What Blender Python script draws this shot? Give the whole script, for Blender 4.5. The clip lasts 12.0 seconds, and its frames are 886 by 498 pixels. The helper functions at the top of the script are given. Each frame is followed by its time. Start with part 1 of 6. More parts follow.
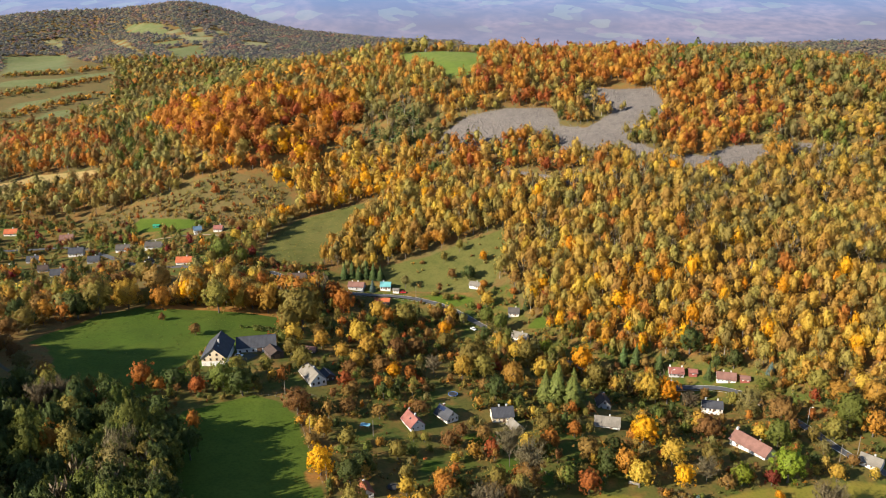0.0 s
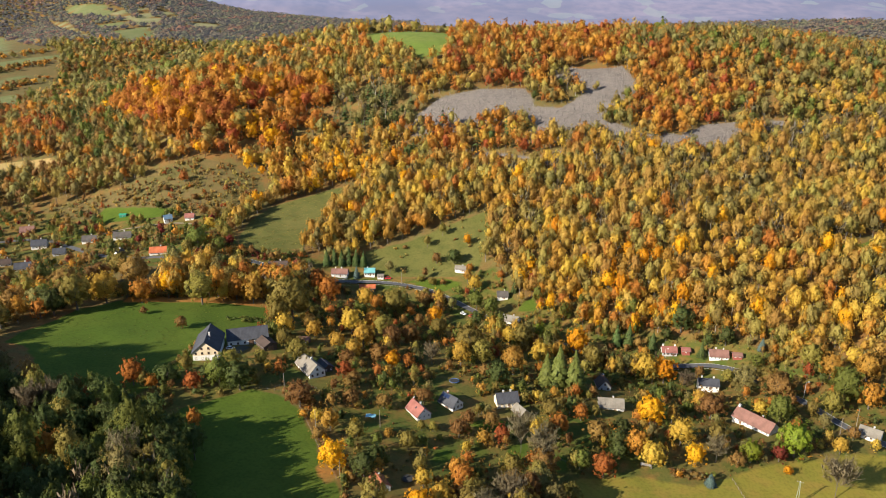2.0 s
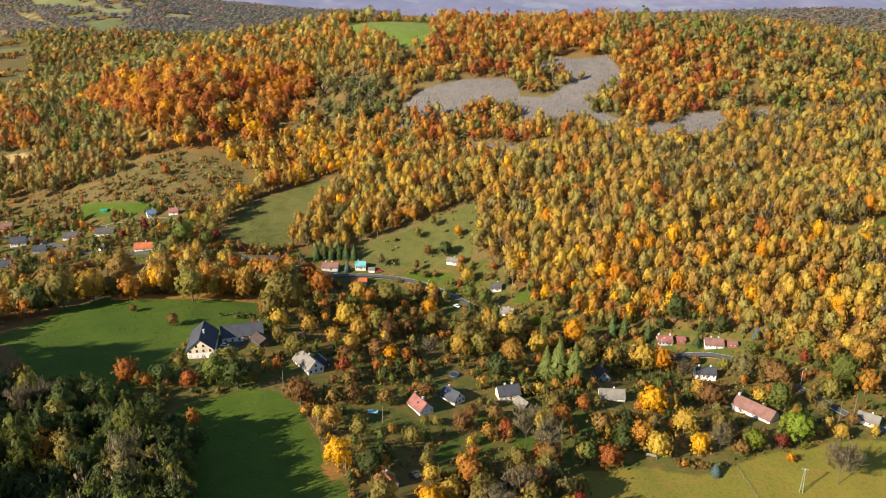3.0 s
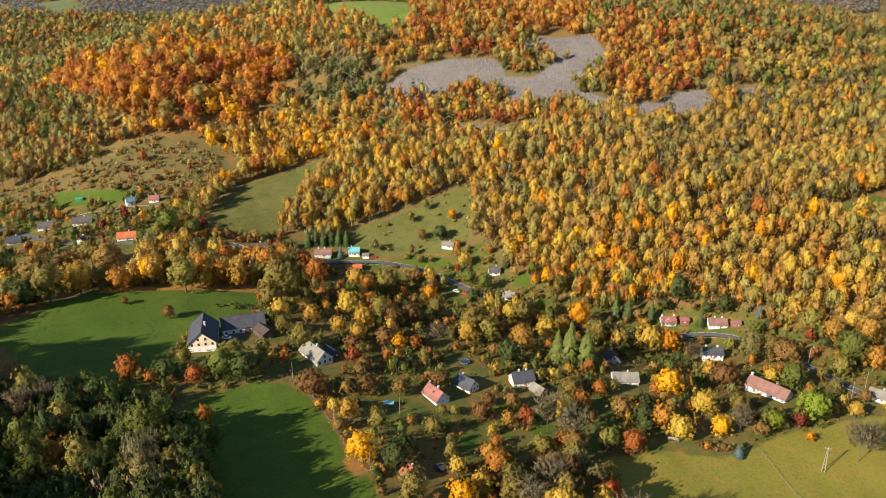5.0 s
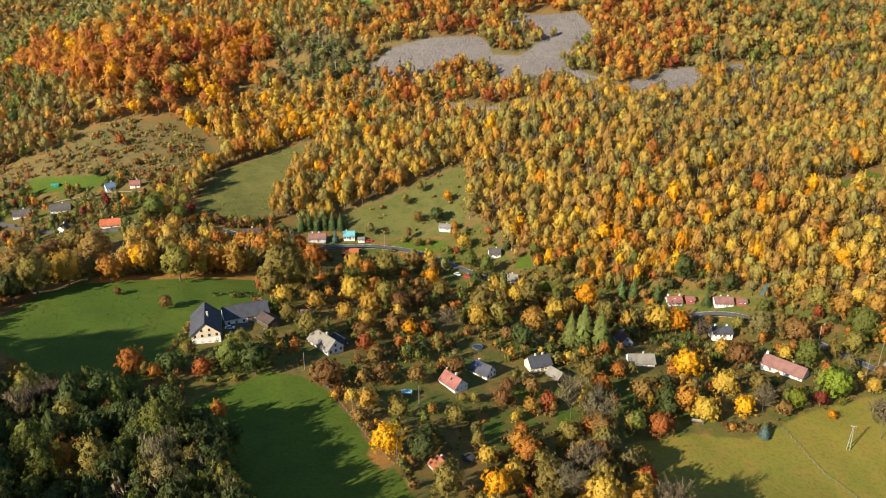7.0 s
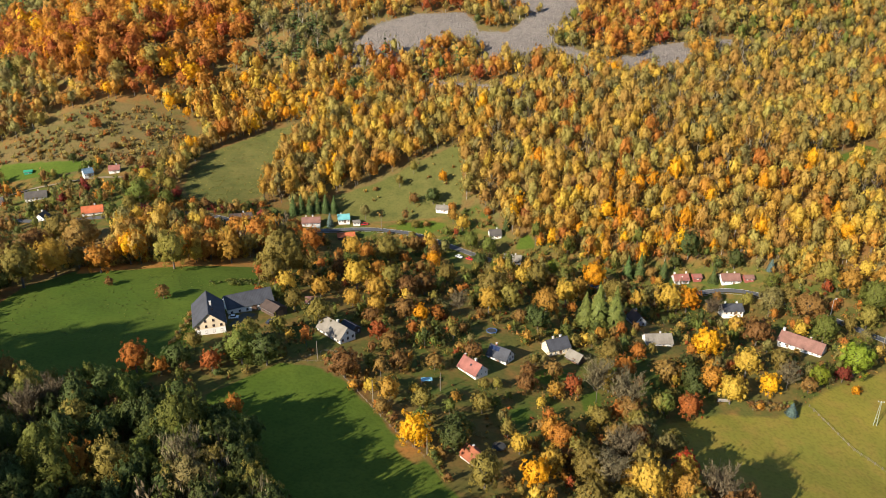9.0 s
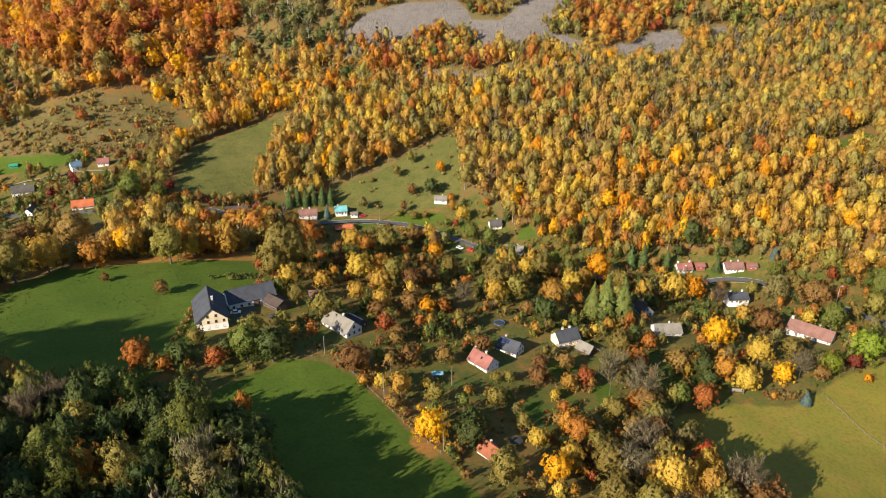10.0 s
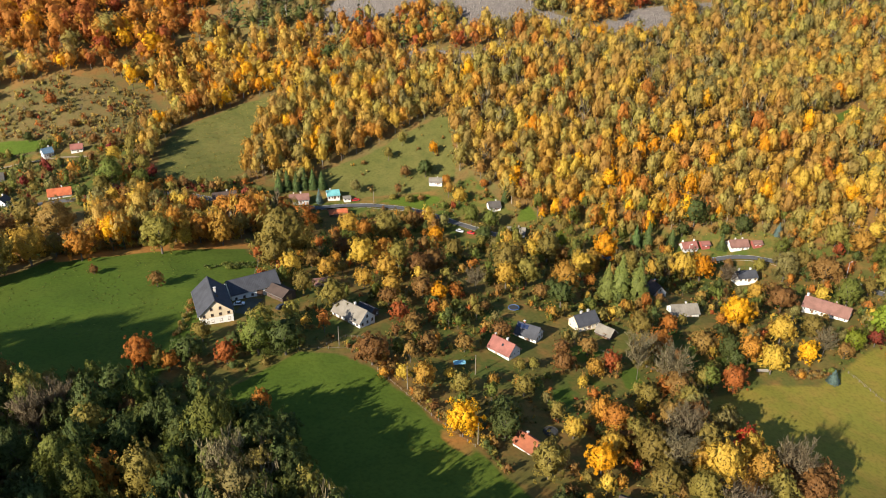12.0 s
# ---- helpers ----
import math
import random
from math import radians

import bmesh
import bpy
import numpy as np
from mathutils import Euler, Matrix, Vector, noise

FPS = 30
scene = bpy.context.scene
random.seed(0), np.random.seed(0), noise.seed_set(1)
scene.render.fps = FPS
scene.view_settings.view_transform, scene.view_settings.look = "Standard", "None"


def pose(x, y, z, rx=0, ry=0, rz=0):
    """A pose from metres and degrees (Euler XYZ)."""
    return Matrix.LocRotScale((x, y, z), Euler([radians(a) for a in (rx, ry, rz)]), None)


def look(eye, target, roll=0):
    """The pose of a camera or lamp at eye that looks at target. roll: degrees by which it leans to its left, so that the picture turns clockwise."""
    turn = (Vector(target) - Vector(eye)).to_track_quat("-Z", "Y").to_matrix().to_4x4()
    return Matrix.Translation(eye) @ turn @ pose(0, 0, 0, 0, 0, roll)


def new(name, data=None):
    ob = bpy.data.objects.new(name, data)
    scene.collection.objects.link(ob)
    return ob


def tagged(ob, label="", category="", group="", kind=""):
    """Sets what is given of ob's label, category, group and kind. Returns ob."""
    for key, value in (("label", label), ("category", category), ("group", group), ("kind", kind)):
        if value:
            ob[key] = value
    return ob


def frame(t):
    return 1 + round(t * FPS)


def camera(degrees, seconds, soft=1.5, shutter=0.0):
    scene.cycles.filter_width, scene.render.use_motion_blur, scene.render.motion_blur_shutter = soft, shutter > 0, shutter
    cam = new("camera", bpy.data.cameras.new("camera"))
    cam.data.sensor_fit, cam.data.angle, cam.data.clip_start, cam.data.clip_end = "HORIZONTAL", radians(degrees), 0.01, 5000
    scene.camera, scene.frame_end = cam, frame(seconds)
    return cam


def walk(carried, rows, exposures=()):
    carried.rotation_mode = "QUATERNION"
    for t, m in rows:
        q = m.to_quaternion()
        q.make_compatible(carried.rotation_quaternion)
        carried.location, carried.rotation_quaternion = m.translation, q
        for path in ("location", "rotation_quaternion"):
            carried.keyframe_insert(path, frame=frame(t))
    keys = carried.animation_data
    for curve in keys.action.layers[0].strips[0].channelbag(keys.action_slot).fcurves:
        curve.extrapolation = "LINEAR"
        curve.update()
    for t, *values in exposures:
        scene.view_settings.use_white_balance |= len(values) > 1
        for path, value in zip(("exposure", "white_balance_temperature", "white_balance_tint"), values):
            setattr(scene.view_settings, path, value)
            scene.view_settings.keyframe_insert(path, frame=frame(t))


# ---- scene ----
cam = camera(60.45, 12.0, soft=0.95)
PATH = [
    (0, (0.08, 0.17, 192.10), (0.067, 95.340, 161.398), -0.10),
    (0.5, (-5.67, 2.09, 191.70), (-4.452, 97.082, 160.466), -0.12),
    (1, (-11.37, 4.20, 191.34), (-8.694, 98.983, 159.575), -0.11),
    (1.5, (-16.99, 6.48, 190.99), (-12.479, 101.007, 158.674), -0.12),
    (2, (-22.55, 8.93, 190.64), (-16.197, 103.149, 157.741), -0.12),
    (2.5, (-28.01, 11.54, 190.26), (-19.905, 105.424, 156.805), -0.13),
    (3, (-33.40, 14.29, 189.83), (-23.774, 107.833, 155.813), -0.18),
    (5, (-53.96, 26.68, 187.40), (-39.518, 118.787, 151.233), -0.15),
    (5.5, (-58.86, 30.09, 186.56), (-43.312, 121.808, 149.871), -0.11),
    (6, (-63.65, 33.61, 185.63), (-46.969, 124.913, 148.397), -0.08),
    (6.5, (-68.35, 37.25, 184.59), (-50.586, 128.114, 146.808), -0.05),
    (7, (-72.95, 40.99, 183.46), (-54.111, 131.405, 145.124), -0.03),
    (9, (-90.48, 56.95, 178.11), (-67.395, 145.450, 137.682), -0.03),
    (9.5, (-94.68, 61.18, 176.62), (-70.549, 149.174, 135.702), -0.08),
    (10, (-98.82, 65.50, 175.11), (-73.624, 152.969, 133.697), -0.06),
    (10.5, (-102.91, 69.92, 173.59), (-76.650, 156.844, 131.699), -0.04),
    (11, (-106.97, 74.43, 172.09), (-79.585, 160.789, 129.742), -0.00),
    (11.5, (-111.00, 79.04, 170.62), (-82.474, 164.788, 127.804), 0.05),
    (12, (-115.02, 83.74, 169.23), (-85.331, 168.835, 125.899), 0.10),
]
walk(cam, [(t, look(eye, target, roll)) for t, eye, target, roll in PATH], exposures=[(0, 1.19, 6350, 10), (12, 1.19, 6350, 10)])

# ---- light ----
SUN_TRAVEL = Vector((0.86, 0.51, 0.0)).normalized()      # the way that shadows fall
SUN_HEIGHT = radians(27)
world = bpy.data.worlds.new("sky")
scene.world = world
world.use_nodes = True
sky = world.node_tree.nodes.new("ShaderNodeTexSky")
sky.sky_type = "NISHITA"
sky.sun_disc = False
sky.sun_elevation = SUN_HEIGHT
sky.sun_rotation = math.atan2(-SUN_TRAVEL.x, -SUN_TRAVEL.y)
sky.dust_density = 0.3
sky.ozone_density = 3.0
world.node_tree.links.new(sky.outputs[0], world.node_tree.nodes["Background"].inputs[0])
world.node_tree.nodes["Background"].inputs[1].default_value = 0.086
sun = new("sun", bpy.data.lights.new("sun", "SUN"))
sun.data.energy = 5.5
sun.data.angle = radians(0.55)
sun.data.color = (1.0, 0.90, 0.74)
sun.rotation_mode = "QUATERNION"
sun.rotation_quaternion = Vector((SUN_TRAVEL.x * math.cos(SUN_HEIGHT), SUN_TRAVEL.y * math.cos(SUN_HEIGHT), -math.sin(SUN_HEIGHT))).to_track_quat("-Z", "Y")

# ---- lie of the land ----
BASE_HEIGHT = 27.93
VALLEY_SWELLS = [(-113, 252, 113, -38.57), (25, 240, 101, 26.31), (151, 265, 113, -79.3), (25, 391, 101, -20.62), (151, 391, 113, 43.66), (151, 315, 75, 61.44), (-63, 334, 56, 8.39), (-12, 296, 56, -1.63), (50, 303, 63, -8.3), (138, 378, 63, -83.06), (-277, 151, 176, 43.29), (0, 75, 151, 8.92), (315, 189, 189, -27.93), (75, 366, 56, 19.46)]
HILLSIDE_SWELLS = [(-113, 404, 113, 12.06), (-252, 555, 126, -28.51), (-126, 568, 88, 23.88), (0, 530, 101, -35.94), (126, 530, 101, 24.71), (277, 505, 126, -17.47), (-227, 732, 113, -7.32), (-75, 707, 113, -32.35), (75, 682, 101, 4.31), (214, 656, 113, 0.29), (366, 631, 126, -12.69), (0, 821, 138, 0.61), (176, 821, 138, 63.76), (378, 808, 164, 24.74), (-189, 934, 176, 70.64), (75, 1010, 202, -0.3), (88, 442, 63, -27.88), (-44, 492, 50, -10.87), (-151, 783, 88, 5.2), (-12, 757, 75, 42.65), (378, 1073, 227, 23.89), (-442, 783, 214, -6.01), (-480, 442, 214, -8.88)]
RIDGE_SWELLS = [(543, 568, 189, 39.82), (-378, 1200, 277, -15.54), (-757, 1452, 277, 47.62), (-821, 1957, 315, -39.45), (-25, 934, 113, 15.38), (-12, 562, 63, 23.87), (132, 435, 56, 39.95), (366, 707, 88, 23.49), (-202, 720, 63, 37.1), (-442, 1705, 277, 35.79), (-757, 2273, 290, 97.34), (-1174, 2526, 378, 129.61), (-416, 2273, 252, 12.94), (-631, 1957, 189, 23.73), (-1073, 1894, 252, 1.82), (-75, 2147, 277, 40.31), (821, 1894, 328, 18.95), (1200, 1894, 315, 57.73), (505, 1894, 277, 38.68), (505, 909, 151, 32.62), (821, 1389, 315, -1.97), (1010, 757, 315, 32.1), (-1010, 1010, 315, -23.6), (0, 1263, 252, 47.65)]
KNOLL = [(0, 950, 75, 13)]
MID_HILL = [(-1250, 2300, 300, 8.9), (-1000, 2200, 180, -96.6), (-760, 2270, 170, 55.8), (-560, 2250, 150, -37.8), (-380, 2250, 150, 13.5), (-180, 2200, 180, -7.8), (50, 2150, 200, 12.3)]
SHADE_RISE = [(-345, 238, 36, 62), (-312, 126, 62, 61)]      # a wooded rise out of view, added to shade the near meadow and oak wood


def swell(x, y, rows):
    z = 0.0
    for cx, cy, spread, height in rows:
        z = z + height * np.exp(-((x - cx) ** 2 + (y - cy) ** 2) / (2.0 * spread * spread))
    return z


def waves(x, y, size, seed):
    """Smooth noise from -1 to 1, made of waves in several directions."""
    rng = np.random.RandomState(seed)
    z = 0.0
    for n in range(9):
        a, k, p = rng.uniform(0, math.tau), rng.uniform(0.6, 1.7) * math.tau / size, rng.uniform(0, math.tau)
        z = z + np.sin(k * (x * math.cos(a) + y * math.sin(a)) + p)
    return z / 4.5


def land(x, y):
    """Height of the bare ground."""
    x, y = np.asarray(x, float), np.asarray(y, float)
    z = BASE_HEIGHT + swell(x, y, VALLEY_SWELLS) + swell(x, y, HILLSIDE_SWELLS) + swell(x, y, RIDGE_SWELLS) + swell(x, y, KNOLL) + swell(x, y, SHADE_RISE) + swell(x, y, MID_HILL)
    return z + 0.25 * waves(x, y, 29.0, 3)


def height(x, y):
    return float(land(np.array([x]), np.array([y]))[0])


# outlines of the open ground, in metres
FARM_MEADOW = [(-191, 338), (-202, 353), (-213, 357), (-210, 374), (-204, 387), (-197, 407), (-179, 421), (-166, 419), (-142, 420), (-105, 430), (-98, 434), (-92, 393), (-119, 341), (-129, 327), (-138, 306), (-165, 307), (-185, 314)]
LOWER_MEADOW = [(-115, 299), (-88, 316), (-73, 310), (-65, 299), (-58, 282), (-52, 262), (-46, 247), (-41, 227), (-37, 211), (-95, 217), (-108, 252), (-117, 284)]
CORNER_FIELD = [(43, 260), (73, 264), (94, 258), (113, 264), (133, 272), (180, 280), (217, 277), (164, 204), (35, 197)]
ROUND_FIELD = [(-132, 516), (-134, 545), (-132, 571), (-118, 602), (-81, 623), (-50, 628), (-57, 605), (-72, 575), (-81, 553), (-86, 523), (-113, 511)]
SLOPE_MEADOW = [(-44, 519), (-8, 527), (24, 540), (50, 548), (44, 522), (40, 503), (30, 484), (-28, 492), (-45, 502)]
SCRUB = [(-248, 655), (-194, 676), (-159, 667), (-132, 646), (-126, 618), (-148, 586), (-173, 594), (-205, 597), (-283, 622), (-322, 647)]
TAN_FIELD = [(-446, 729), (-412, 753), (-352, 748), (-322, 729), (-373, 717), (-430, 700)]
TOP_MEADOW = [(-60, 900), (-45, 965), (50, 960), (40, 830), (27, 786), (9, 776), (-16, 830)]
STRIP_FIELDS = [[(-1164, 2059), (-1098, 2126), (-1013, 2121), (-704, 1457), (-837, 1470)], [(-778, 1363), (-685, 1380), (-619, 1451), (-601, 1404), (-681, 1329), (-744, 1299)],
                [(-681, 1179), (-636, 1246), (-583, 1310), (-572, 1284), (-623, 1207), (-660, 1141)], [(-613, 1094), (-592, 1140), (-566, 1184), (-535, 1122), (-571, 1076)]]
GREEN_FIELDS = [[(-914, 2256), (-742, 2106), (-667, 1938), (-832, 2096)], [(-702, 1889), (-640, 1909), (-606, 1827), (-670, 1810)], [(-629, 1780), (-563, 1835), (-492, 1648), (-549, 1579)]]
STRIP_COUNTRY = [(-1010, 1900), (-900, 1470), (-640, 1040), (-535, 1050), (-515, 1130), (-550, 1300), (-610, 1450), (-790, 1700), (-880, 1950)]
HILL_FIELDS = [[(-726, 2089), (-693, 2064), (-620, 1937), (-571, 1961), (-553, 1881), (-600, 1869), (-681, 1994)], [(-660, 2071), (-631, 2072), (-600, 1981), (-623, 1979)], [(-617, 2093), (-597, 2098), (-537, 1974), (-553, 1948)],
               [(-493, 1913), (-431, 1920), (-414, 1862), (-469, 1848)], [(-908, 2153), (-830, 2038), (-636, 1691), (-631, 1655), (-846, 2025)], [(-1132, 2246), (-1089, 2247), (-1073, 2222), (-1117, 2224)]]
HILL_FIELDS += [[(x + 8, y - 26) for x, y in outline] for outline in HILL_FIELDS]
SCREE_MAIN = [(-9, 688), (-7, 697), (22, 716), (61, 722), (103, 718), (104, 690), (130, 682), (153, 699), (147, 726), (131, 739), (142, 751), (164, 742), (200, 740), (203, 698), (189, 682), (169, 677), (156, 661), (179, 636), (194, 620), (166, 607), (149, 628), (128, 633), (107, 642), (86, 647), (100, 661), (82, 684), (58, 673), (28, 681)]
SCREE_EAST = [(181, 605), (205, 626), (217, 622), (243, 638), (270, 639), (259, 609), (230, 593), (196, 595)]
SCREE_LOW = [(33, 643), (64, 634), (93, 614), (115, 616), (121, 601), (90, 605), (57, 621)]
SCREE_BIT = [(274, 635), (298, 639), (327, 632), (321, 617), (300, 623)]
GLADE = [(252, 457), (275, 454), (315, 473), (323, 468), (302, 445), (252, 439)]
GARDENS = [(-96, 430), (-48, 492), (25, 485), (45, 489), (54, 451), (84, 433), (129, 404), (172, 392), (194, 361), (217, 327), (255, 303), (178, 265), (107, 258), (71, 259), (43, 260), (25, 226), (13, 196), (-47, 199), (-44, 240), (-50, 288), (-64, 309), (-87, 316), (-120, 331), (-121, 377)]
HAMLET = [(-404, 657), (-278, 632), (-152, 587), (-126, 505), (-76, 499), (-76, 470), (-177, 486), (-303, 499), (-417, 543)]
CLEARING = [(-150, 330), (-119, 341), (-96, 336), (-88, 316), (-115, 299), (-117, 284), (-108, 252), (-95, 217), (-110, 217), (-135, 290), (-165, 307)]
ROAD_BANK = [(-150, 480), (-150, 520), (-100, 522), (-80, 510), (-60, 506), (-30, 494), (-30, 478)]
LAWNS = [[(9.3, 286.5), (12.8, 287.4), (13.7, 274.7), (10.2, 272.6)], [(-7.4, 276.7), (0.1, 278.7), (-2.2, 268.8), (-10.1, 266.8)], [(24.1, 284.1), (33.7, 287.2), (28.4, 272.8), (20.0, 271.5)], [(60, 449), (52, 439), (64, 435), (66, 450)], [(-16, 486), (10, 485), (24, 477), (8, 471)], [(-260, 632), (-200, 612), (-200, 600), (-270, 610)], [(36, 272), (40, 280), (48, 276), (44, 262)], [(8, 300), (20, 306), (30, 300), (14, 292)]]
SCREES = [SCREE_MAIN, SCREE_EAST, SCREE_LOW, SCREE_BIT]
SCREES += [[(x + 2, y - 8) for x, y in outline] for outline in SCREES[:3]]      # the stones run on under the trees below


def inside(x, y, outline):
    """Metres inside an outline (negative: outside)."""
    x, y = np.asarray(x, float), np.asarray(y, float)
    near, odd = np.full(x.shape, 1e9), np.zeros(x.shape, bool)
    for (ax, ay), (bx, by) in zip(outline, outline[1:] + outline[:1]):
        ex, ey = bx - ax, by - ay
        k = np.clip(((x - ax) * ex + (y - ay) * ey) / (ex * ex + ey * ey), 0, 1)
        near = np.minimum(near, np.hypot(x - ax - k * ex, y - ay - k * ey))
        odd ^= ((ay > y) != (by > y)) & (x < ex * (y - ay) / (ey if ey else 1e-9) + ax)
    return np.where(odd, near, -near)


def ramp(v, a, b):
    k = np.clip((v - a) / (b - a), 0, 1)
    return k * k * (3 - 2 * k)


# ---- materials ----
def material(name):
    m = bpy.data.materials.new(name)
    m.use_nodes = True
    m.node_tree.nodes.clear()
    return m, m.node_tree.nodes, m.node_tree.links


def node(nodes, kind, **inputs):
    n = nodes.new(kind)
    for key, value in inputs.items():
        n.inputs[key.replace("_", " ")].default_value = value
    return n


def noise_node(nodes, links, size, detail=3.0, coords=None):
    n = node(nodes, "ShaderNodeTexNoise", Scale=1.0 / size, Detail=detail)
    if coords is not None:
        links.new(coords, n.inputs["Vector"])
    return n


def blend(nodes, links, factor, a, b, kind="MIX"):
    """A colour mix; factor, a and b are sockets, numbers or colours."""
    n = nodes.new("ShaderNodeMix")
    n.data_type, n.blend_type = "RGBA", kind
    for slot, value in ((0, factor), (6, a), (7, b)):
        if isinstance(value, bpy.types.NodeSocket):
            links.new(value, n.inputs[slot])
        elif slot == 0:
            n.inputs[0].default_value = value
        else:
            n.inputs[slot].default_value = (*value, 1.0)
    return n.outputs[2]


def spread(nodes, links, value, a, b, lo=0.0, hi=1.0):
    n = nodes.new("ShaderNodeMapRange")
    links.new(value, n.inputs[0])
    for slot, number in zip((1, 2, 3, 4), (a, b, lo, hi)):
        n.inputs[slot].default_value = number
    return n.outputs[0]


def leaf_material(name, dark, light, through_light=0.42, gaps=0.44, gloss=0.10, coarse=1.0, haze_glow=None):
    """Foliage: each spray of leaves has its own tone, each tree another; between the leaf tufts of a spray are gaps."""
    m, nodes, links = material(name)
    geometry, thing = nodes.new("ShaderNodeNewGeometry"), nodes.new("ShaderNodeObjectInfo")
    tufts = noise_node(nodes, links, 0.6 * coarse, 2.0, geometry.outputs["Position"])
    tone = nodes.new("ShaderNodeAttribute")
    tone.attribute_name = "tone"
    colour = blend(nodes, links, spread(nodes, links, geometry.outputs["Random Per Island"], 0, 1, 0.2, 0.8), dark, light)
    add = nodes.new("ShaderNodeMath")
    links.new(tone.outputs["Fac"], add.inputs[0])
    links.new(thing.outputs["Random"], add.inputs[1])
    wrap = nodes.new("ShaderNodeMath")
    wrap.operation = "FRACT"
    links.new(add.outputs[0], wrap.inputs[0])
    shift = nodes.new("ShaderNodeHueSaturation")
    links.new(colour, shift.inputs["Color"])
    links.new(spread(nodes, links, wrap.outputs[0], 0, 1, 0.486, 0.514), shift.inputs["Hue"])
    depth = nodes.new("ShaderNodeMath")
    depth.operation = "MULTIPLY"
    grain = noise_node(nodes, links, 0.62 * coarse, 2.0, geometry.outputs["Position"])
    links.new(spread(nodes, links, grain.outputs[0], 0.32, 0.68, 0.78, 1.18), depth.inputs[0])
    links.new(spread(nodes, links, wrap.outputs[0], 0, 1, 0.82, 1.18), depth.inputs[1])
    links.new(depth.outputs[0], shift.inputs["Value"])
    leaf, glow, mix, clear, cut, out = (nodes.new("ShaderNode" + k) for k in ("BsdfPrincipled", "BsdfTranslucent", "MixShader", "BsdfTransparent", "MixShader", "OutputMaterial"))
    leaf.inputs["Roughness"].default_value = 0.6
    leaf.inputs["Specular IOR Level"].default_value = gloss
    links.new(shift.outputs[0], leaf.inputs["Base Color"])
    links.new(shift.outputs[0], glow.inputs[0])
    relief = node(nodes, "ShaderNodeBump", Strength=0.4, Distance=0.3)
    links.new(tufts.outputs[0], relief.inputs["Height"])
    links.new(relief.outputs[0], leaf.inputs["Normal"])
    mix.inputs[0].default_value = through_light
    if haze_glow:      # haze of the far woods, painted on as a faint bluish glow
        leaf.inputs["Emission Color"].default_value = (*haze_glow, 1)
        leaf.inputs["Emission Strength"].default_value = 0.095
    links.new(leaf.outputs[0], mix.inputs[1])
    links.new(glow.outputs[0], mix.inputs[2])
    if gaps:
        links.new(spread(nodes, links, tufts.outputs[0], gaps, gaps + 0.02), cut.inputs[0])
        links.new(clear.outputs[0], cut.inputs[1])
        links.new(mix.outputs[0], cut.inputs[2])
        links.new(cut.outputs[0], out.inputs[0])
    else:
        links.new(mix.outputs[0], out.inputs[0])
    return m


def solid(name, colour, rough=0.8, size=0.8, vary=0.25, metal=0.0, bump=0.0, second=None, coords="Object"):
    """A plain surface with blotches at two sizes."""
    m, nodes, links = material(name)
    co = nodes.new("ShaderNodeTexCoord").outputs[coords]
    big, small = noise_node(nodes, links, size * 4, 4, co), noise_node(nodes, links, size * 0.35, 3, co)
    other = second or tuple(c * (1 - vary) for c in colour)
    c = blend(nodes, links, spread(nodes, links, big.outputs[0], 0.35, 0.65), colour, other)
    c = blend(nodes, links, spread(nodes, links, small.outputs[0], 0.3, 0.7, 0.0, vary), c, tuple(k * 0.6 for k in colour))
    shader, out = node(nodes, "ShaderNodeBsdfPrincipled", Roughness=rough, Metallic=metal), nodes.new("ShaderNodeOutputMaterial")
    links.new(c, shader.inputs["Base Color"])
    if bump:
        b = node(nodes, "ShaderNodeBump", Strength=bump, Distance=0.05)
        links.new(small.outputs[0], b.inputs["Height"])
        links.new(b.outputs[0], shader.inputs["Normal"])
    links.new(shader.outputs[0], out.inputs[0])
    return m


